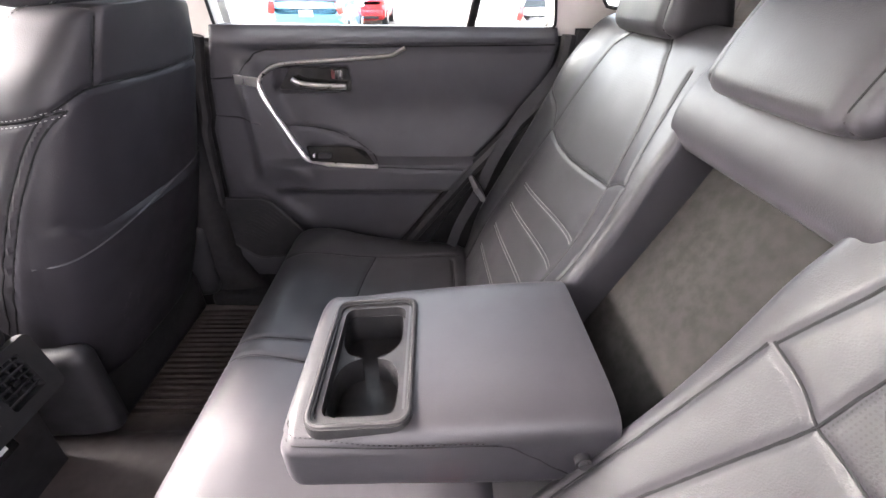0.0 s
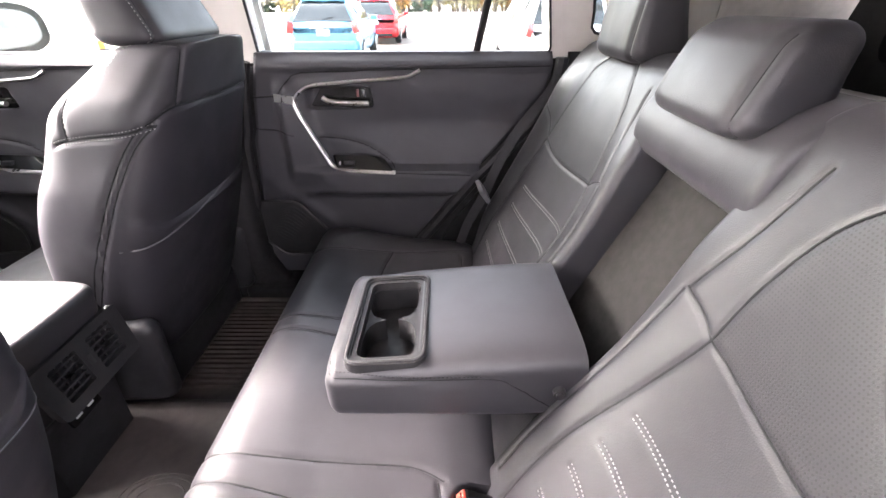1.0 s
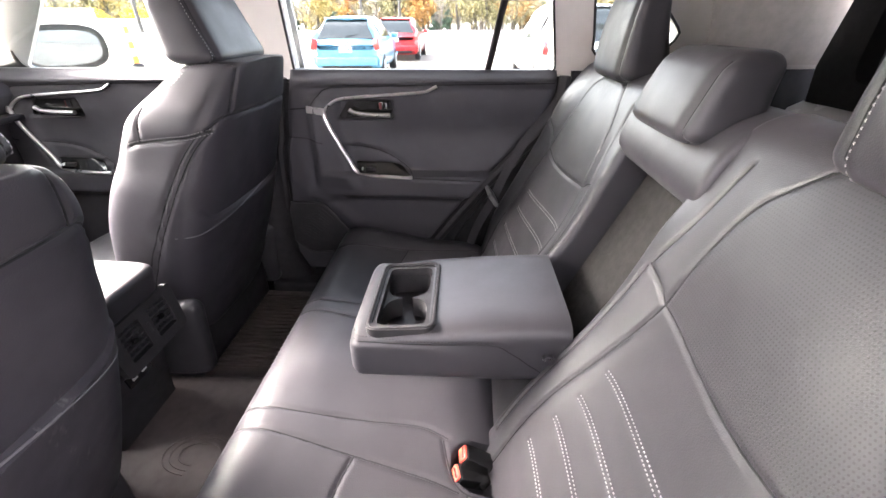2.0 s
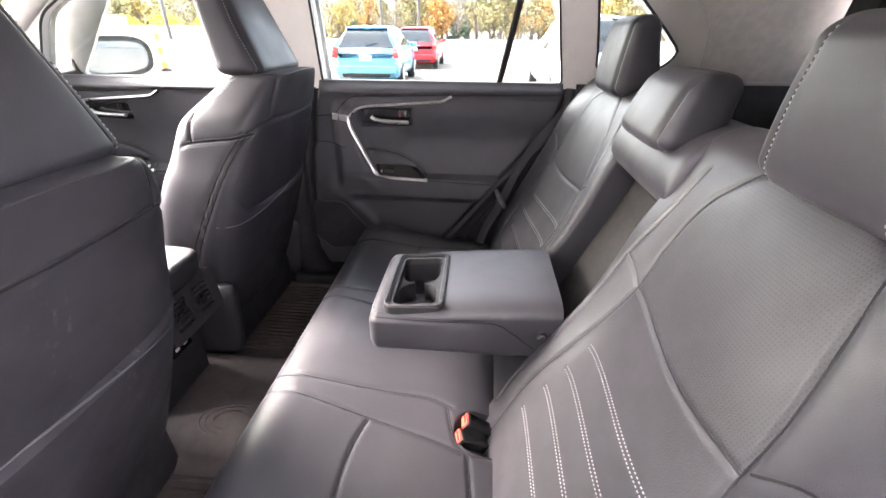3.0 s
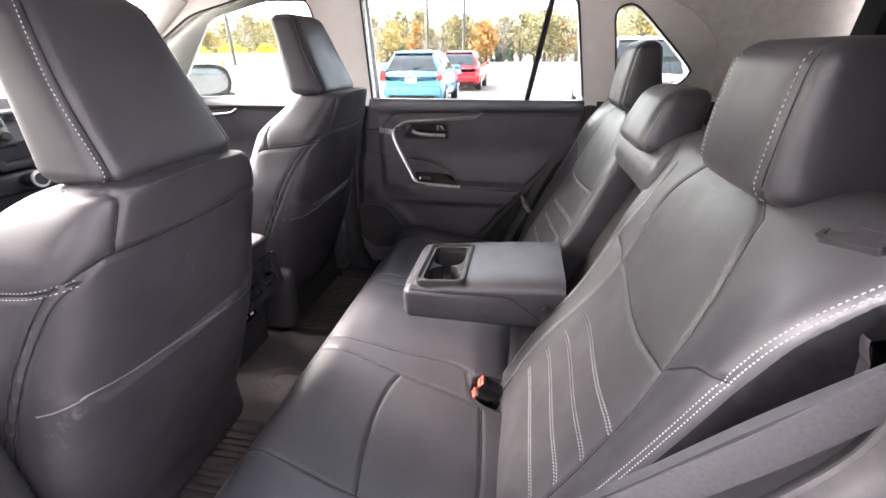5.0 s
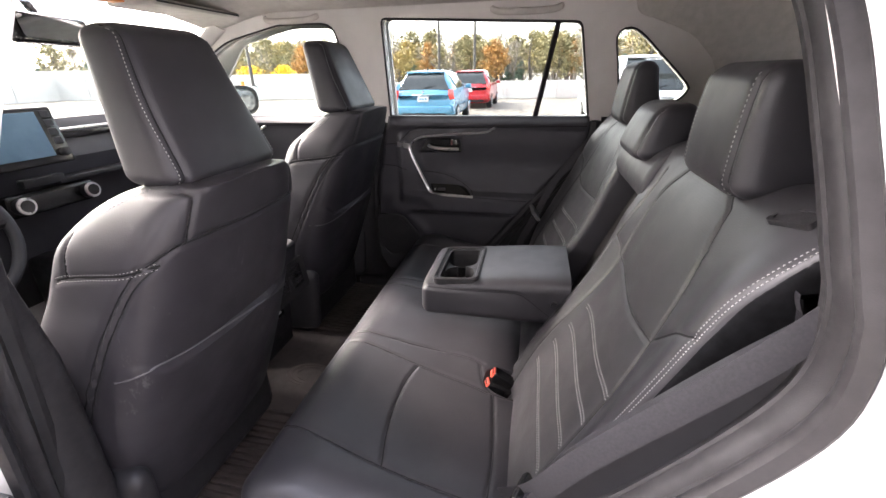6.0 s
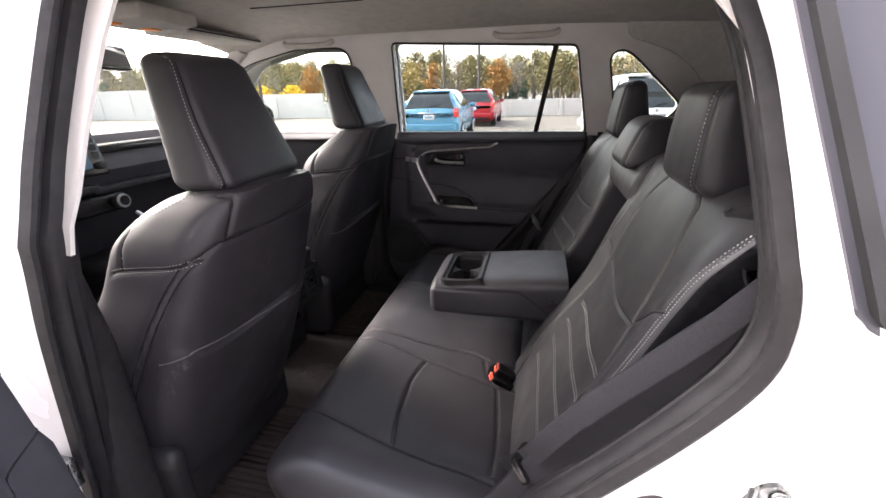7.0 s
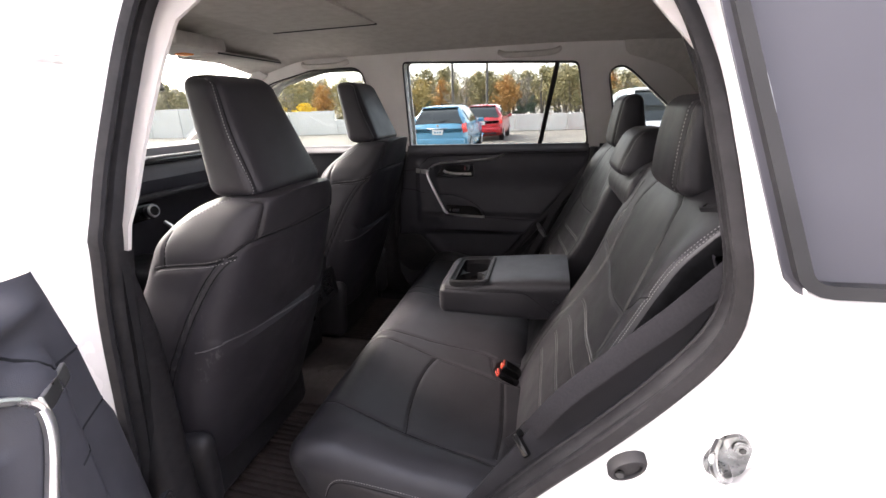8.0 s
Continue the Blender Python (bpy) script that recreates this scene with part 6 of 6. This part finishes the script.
        lamp = spline([(sgn * hw * 0.93, 0.005, 0.72), (sgn * hw * 0.90, 0.0, 0.84), (sgn * hw * 0.88, 0.03, 0.95)], 8)
        part("tail_lamp", ribbon([tuple(q) for q in lamp], (1, -0.4 * sgn, 0), 0.15, 0.05), TAIL_RED, root, "red tail lamp")
        for wy in (0.72, 3.25):
            w = part("wheel", disc((sgn * (hw - 0.10), wy, 0.30), (1, 0, 0), 0.30, 0.30, 0.20, 32, bevel=0.03), TYRE, root, "black tyre on an alloy rim")
            part("rim", disc((sgn * (hw - 0.085), wy, 0.30), (1, 0, 0), 0.20, 0.19, 0.20, 28, bevel=0.02), RIM, w)
    part("bumper", block(-0.90 * hw, 0.90 * hw, -0.045, 0.10, 0.34, 0.55, 0.05, 3), paint, root)
    part("bumper_insert", block(-0.72 * hw, 0.72 * hw, -0.05, 0.02, 0.27, 0.36, 0.02, 2), RUBBER, root)
    pl = part("plate", block(-0.155, 0.155, -0.028, 0.01, 0.66, 0.79, 0.006, 1), WHITE_PLASTIC, root, "white number plate")
    for k in range(3):
        part("plate_bar", block(-0.10 + 0.075 * k, -0.05 + 0.075 * k, -0.031, -0.02, 0.70, 0.75, 0.002, 1), PAINT_BLUE, pl)
    part("garnish", block(-0.30, 0.30, -0.02, 0.03, 0.815, 0.835, 0.006, 1), CHROME, root)
    part("badge", disc((0, -0.005, 0.90), (0, -1, 0.2), 0.04, 0.036, 0.02, 16), CHROME, root)
    root.matrix_basis = Matrix.Translation((x, y, 0)) @ Matrix.Rotation(radians(yaw), 4, 'Z')
    return root


car(-2.32, 10.35, 2, PAINT_BLUE, 4.0, 1.70, 1.445, True, "sky blue hatchback parked on the concrete deck")
car(-2.06, 16.6, 0, PAINT_RED, 4.3, 1.80, 1.48, True, "red hatchback parked beyond the blue car")
car(3.1, 8.8, 4, PAINT_PALE, 4.6, 1.86, 1.66, True, "white estate car parked across the deck")
car(5.6, 19.0, 0, PAINT_RED, 4.3, 1.80, 1.46, True, "dark red car behind the white car")


def lamp_post(x, y, h):
    post = thing("street_lamp", "dark steel car park lamp post on a concrete base", "lamp post", "car park lamp posts", at=(x, y, 0))
    part("base", disc((x, y, 0.42), (0, 0, 1), 0.30, 0.28, 0.84, 24, bevel=0.03), PARAPET, post, "concrete base")
    part("shaft", tube([(x, y, 0.8), (x, y, h * 0.5), (x, y, h)], 0.095, 10), POLE_STEEL, post)
    part("foot_plate", block(x - 0.17, x + 0.17, y - 0.17, y + 0.17, 0.84, 0.88, 0.008, 1), POLE_STEEL, post)
    for sgn in (-1, 1):
        part("lamp_head", block(x + sgn * 0.55 - 0.35, x + sgn * 0.55 + 0.35, y - 0.18, y + 0.18, h - 0.06, h + 0.08, 0.03, 2), POLE_STEEL, post)
    return post


for x, y in ((-6.23, 30.0), (-3.79, 30.6), (-16.6, 23.2)):
    lamp_post(x, y, 10.5)

mark = thing("traffic_post", "orange and white striped traffic post on a rubber foot", "traffic post", at=(-10.5, 14, 0))
part("foot", disc((-10.5, 14, 0.05), (0, 0, 1), 0.22, 0.18, 0.10, 8, bevel=0.02), RUBBER, mark)
for k in range(5):
    part("band", disc((-10.5, 14, 0.22 + 0.22 * k), (0, 0, 1), 0.10 - 0.006 * k, 0.095 - 0.006 * k, 0.22, 16), ORANGE_PLASTIC if k % 2 == 0 else WHITE_PLASTIC, mark)


# ---- trees beyond the barrier ----
def tree_thing(kind, label, leaf, seed, h, spread, leaves, size, bare=False):
    rng = np.random.default_rng(seed)
    root = thing("tree", label, "tree", "trees beyond the barrier")
    bm = bmesh.new()
    secs = []
    lean = rng.normal(0, 0.03, 2)
    top = 0.86 * h
    for u in np.linspace(0, 1, 8):
        r = 0.028 * h * (1 - u) ** 0.8 + 0.012
        secs.append((lean[0] * h * u + 0.04 * h * math.sin(4 * u + seed), lean[1] * h * u, top * u, r))
    grid_faces(bm, [[(cx + r * math.cos(w), cy + r * math.sin(w), cz) for w in np.linspace(0, 2 * math.pi, 8)[:-1]] for cx, cy, cz, r in secs], close_u=True)
    tips = []
    n_limb = 34 if bare else 20
    for k in range(n_limb):
        u = rng.uniform(0.22, 0.95)
        a = rng.uniform(0, 2 * math.pi)
        ln = spread * (1.15 - u) * rng.uniform(0.6, 1.1)
        s0 = Vector((np.interp(u, np.linspace(0, 1, 8), [q[0] for q in secs]), lean[1] * h * u, top * u))
        e = s0 + Vector((math.cos(a) * ln, math.sin(a) * ln, ln * rng.uniform(0.5, 1.1)))
        if kind == "spruce":
            e = s0 + Vector((math.cos(a) * ln, math.sin(a) * ln, -0.12 * ln))
        mid = (s0 + e) / 2 + Vector(rng.normal(0, 0.08 * ln, 3))
        tube([s0, mid, e], 0.006 * h * (1 - u) + 0.010, 4, bm=bm)
        tips.append((s0, mid, e))
        if bare:
            for _ in range(7):
                b0 = s0.lerp(e, rng.uniform(0.3, 1))
                b1 = b0 + Vector((rng.normal(0, 0.35), rng.normal(0, 0.35), rng.uniform(0.2, 0.7))) * (spread * 0.3)
                tube([b0, b0.lerp(b1, 0.5), b1], 0.012, 3, bm=bm)
    part("trunk", bm, TWIG if bare else BARK, root)
    vs, fs = [], []
    for _ in range(leaves):
        s0, mid, e = tips[rng.integers(len(tips))]
        t = rng.uniform(0.35, 1.1)
        c = s0.lerp(e, t) + Vector(rng.normal(0, 0.11 * spread, 3)) * (0.35 if kind == "spruce" else 1)
        if kind == "spruce":
            c = s0.lerp(e, rng.uniform(0.1, 1.05)) + Vector(rng.normal(0, 0.07, 3))
        d1 = Vector(rng.normal(0, 1, 3)).normalized() * size * rng.uniform(0.6, 1.3)
        d2 = d1.cross(Vector(rng.normal(0, 1, 3))).normalized() * size * rng.uniform(0.3, 0.8)
        i = len(vs)
        vs += [c - d1, c + d2, c + d1, c - d2]
        fs.append((i, i + 1, i + 2, i + 3))
    me = bpy.data.meshes.new("crown")
    me.from_pydata([tuple(q) for q in vs], [], fs)
    me.materials.append(leaf)
    crown = new("crown", me)
    crown.parent = root
    return root


kinds = [tree_thing("broad", "golden autumn tree with thinning leaves", LEAF_GOLD, 3, 6.0, 2.3, 1500, 0.13), tree_thing("broad", "orange autumn tree in full colour", LEAF_ORANGE, 5, 5.6, 2.0, 1900, 0.13), tree_thing("broad", "olive brown autumn tree", LEAF_OLIVE, 8, 5.8, 2.2, 1500, 0.13),
         tree_thing("spruce", "dark green spruce tree", LEAF_GREEN, 11, 4.4, 1.25, 2000, 0.12), tree_thing("bare", "bare grey tree with a few leaves", LEAF_OLIVE, 14, 6.6, 2.2, 130, 0.12, True), tree_thing("broad", "sparse yellow green tree", LEAF_OLIVE, 21, 6.2, 2.4, 900, 0.13)]
homes = {}
rng = np.random.default_rng(7)
spots = []
for k in range(120):
    x = -66 + 0.98 * k + rng.normal(0, 0.6)
    pick = rng.choice(6, p=[0.17, 0.05, 0.22, 0.08, 0.30, 0.18])
    spots.append((x, rng.uniform(42, 58), pick, rng.uniform(0.8, 1.2)))
for k in range(110):
    spots.append((-82 + 1.25 * k + rng.normal(0, 0.5), rng.uniform(60, 72), rng.choice([0, 2, 2, 3, 4, 5, 5]), rng.uniform(1.15, 1.5)))
spots += [(-3.4, 44, 1, 0.98), (-4.7, 46, 1, 0.9), (-1.2, 43, 3, 0.8), (-2.3, 43.5, 3, 0.72), (-13.6, 43, 0, 0.85), (-11.6, 42, 3, 0.75), (-8.2, 45, 4, 0.95), (1.8, 44, 2, 1.0), (3.4, 45, 5, 1.0), (-6.6, 44, 3, 0.7)]
for x, y, pick, s in spots:
    m = Matrix.Translation((x, y, -0.6)) @ Matrix.Rotation(rng.uniform(0, 6.28), 4, 'Z')
    base = kinds[pick]
    if pick in homes:
        base = copy_thing(base, m)
    homes[pick] = True
    base.matrix_basis = m @ Matrix.Scale(s, 4)
# forward woods, beyond the other barrier
for k in range(22):
    m = Matrix.Translation((-50 + rng.normal(0, 4), -34 + 3.6 * k, -0.6)) @ Matrix.Rotation(rng.uniform(0, 6.28), 4, 'Z')
    t = copy_thing(kinds[rng.choice(6, p=[0.2, 0.05, 0.25, 0.1, 0.25, 0.15])], m)
    t.matrix_basis = m @ Matrix.Scale(rng.uniform(0.9, 1.2), 4)


def shrub(x, y, r, seed):
    rs = np.random.default_rng(seed)
    root = thing("shrub", "bright yellow autumn shrub behind the barrier", "shrub", "yellow shrubs", at=(x, y, 0))
    bm = bmesh.new()
    for _ in range(14):
        e = Vector((x + rs.normal(0, r * 0.5), y + rs.normal(0, r * 0.4), rs.uniform(1.0, 2.0)))
        tube([(x + rs.normal(0, 0.15), y, 0), Vector((x, y, 0.5)).lerp(e, 0.5), e], 0.015, 4, bm=bm)
    part("stems", bm, BARK, root)
    vs, fs = [], []
    for _ in range(900):
        a, q = rs.uniform(0, 6.28), abs(rs.normal(0, 0.5))
        c = Vector((x + r * q * math.cos(a), y + r * 0.7 * q * math.sin(a), 0.3 + 1.75 * math.sqrt(max(0.03, 1 - min(1, q) ** 2)) * rs.uniform(0.4, 1.05)))
        d1 = Vector(rs.normal(0, 1, 3)).normalized() * 0.09
        d2 = d1.cross(Vector(rs.normal(0, 1, 3))).normalized() * 0.06
        i = len(vs)
        vs += [c - d1, c + d2, c + d1, c - d2]
        fs.append((i, i + 1, i + 2, i + 3))
    me = bpy.data.meshes.new("leaves")
    me.from_pydata([tuple(q) for q in vs], [], fs)
    me.materials.append(LEAF_YELLOW)
    ob = new("leaves", me)
    ob.parent = root
    ob.matrix_parent_inverse = Matrix.Translation(-Vector(root.location))
    return root


for k, (x, y, r) in enumerate(((-25.0, 27.5, 1.9), (-22.4, 27.2, 1.7), (-19.6, 27.4, 1.8), (-17.2, 27.8, 1.5))):
    shrub(x, y, r, 40 + k)
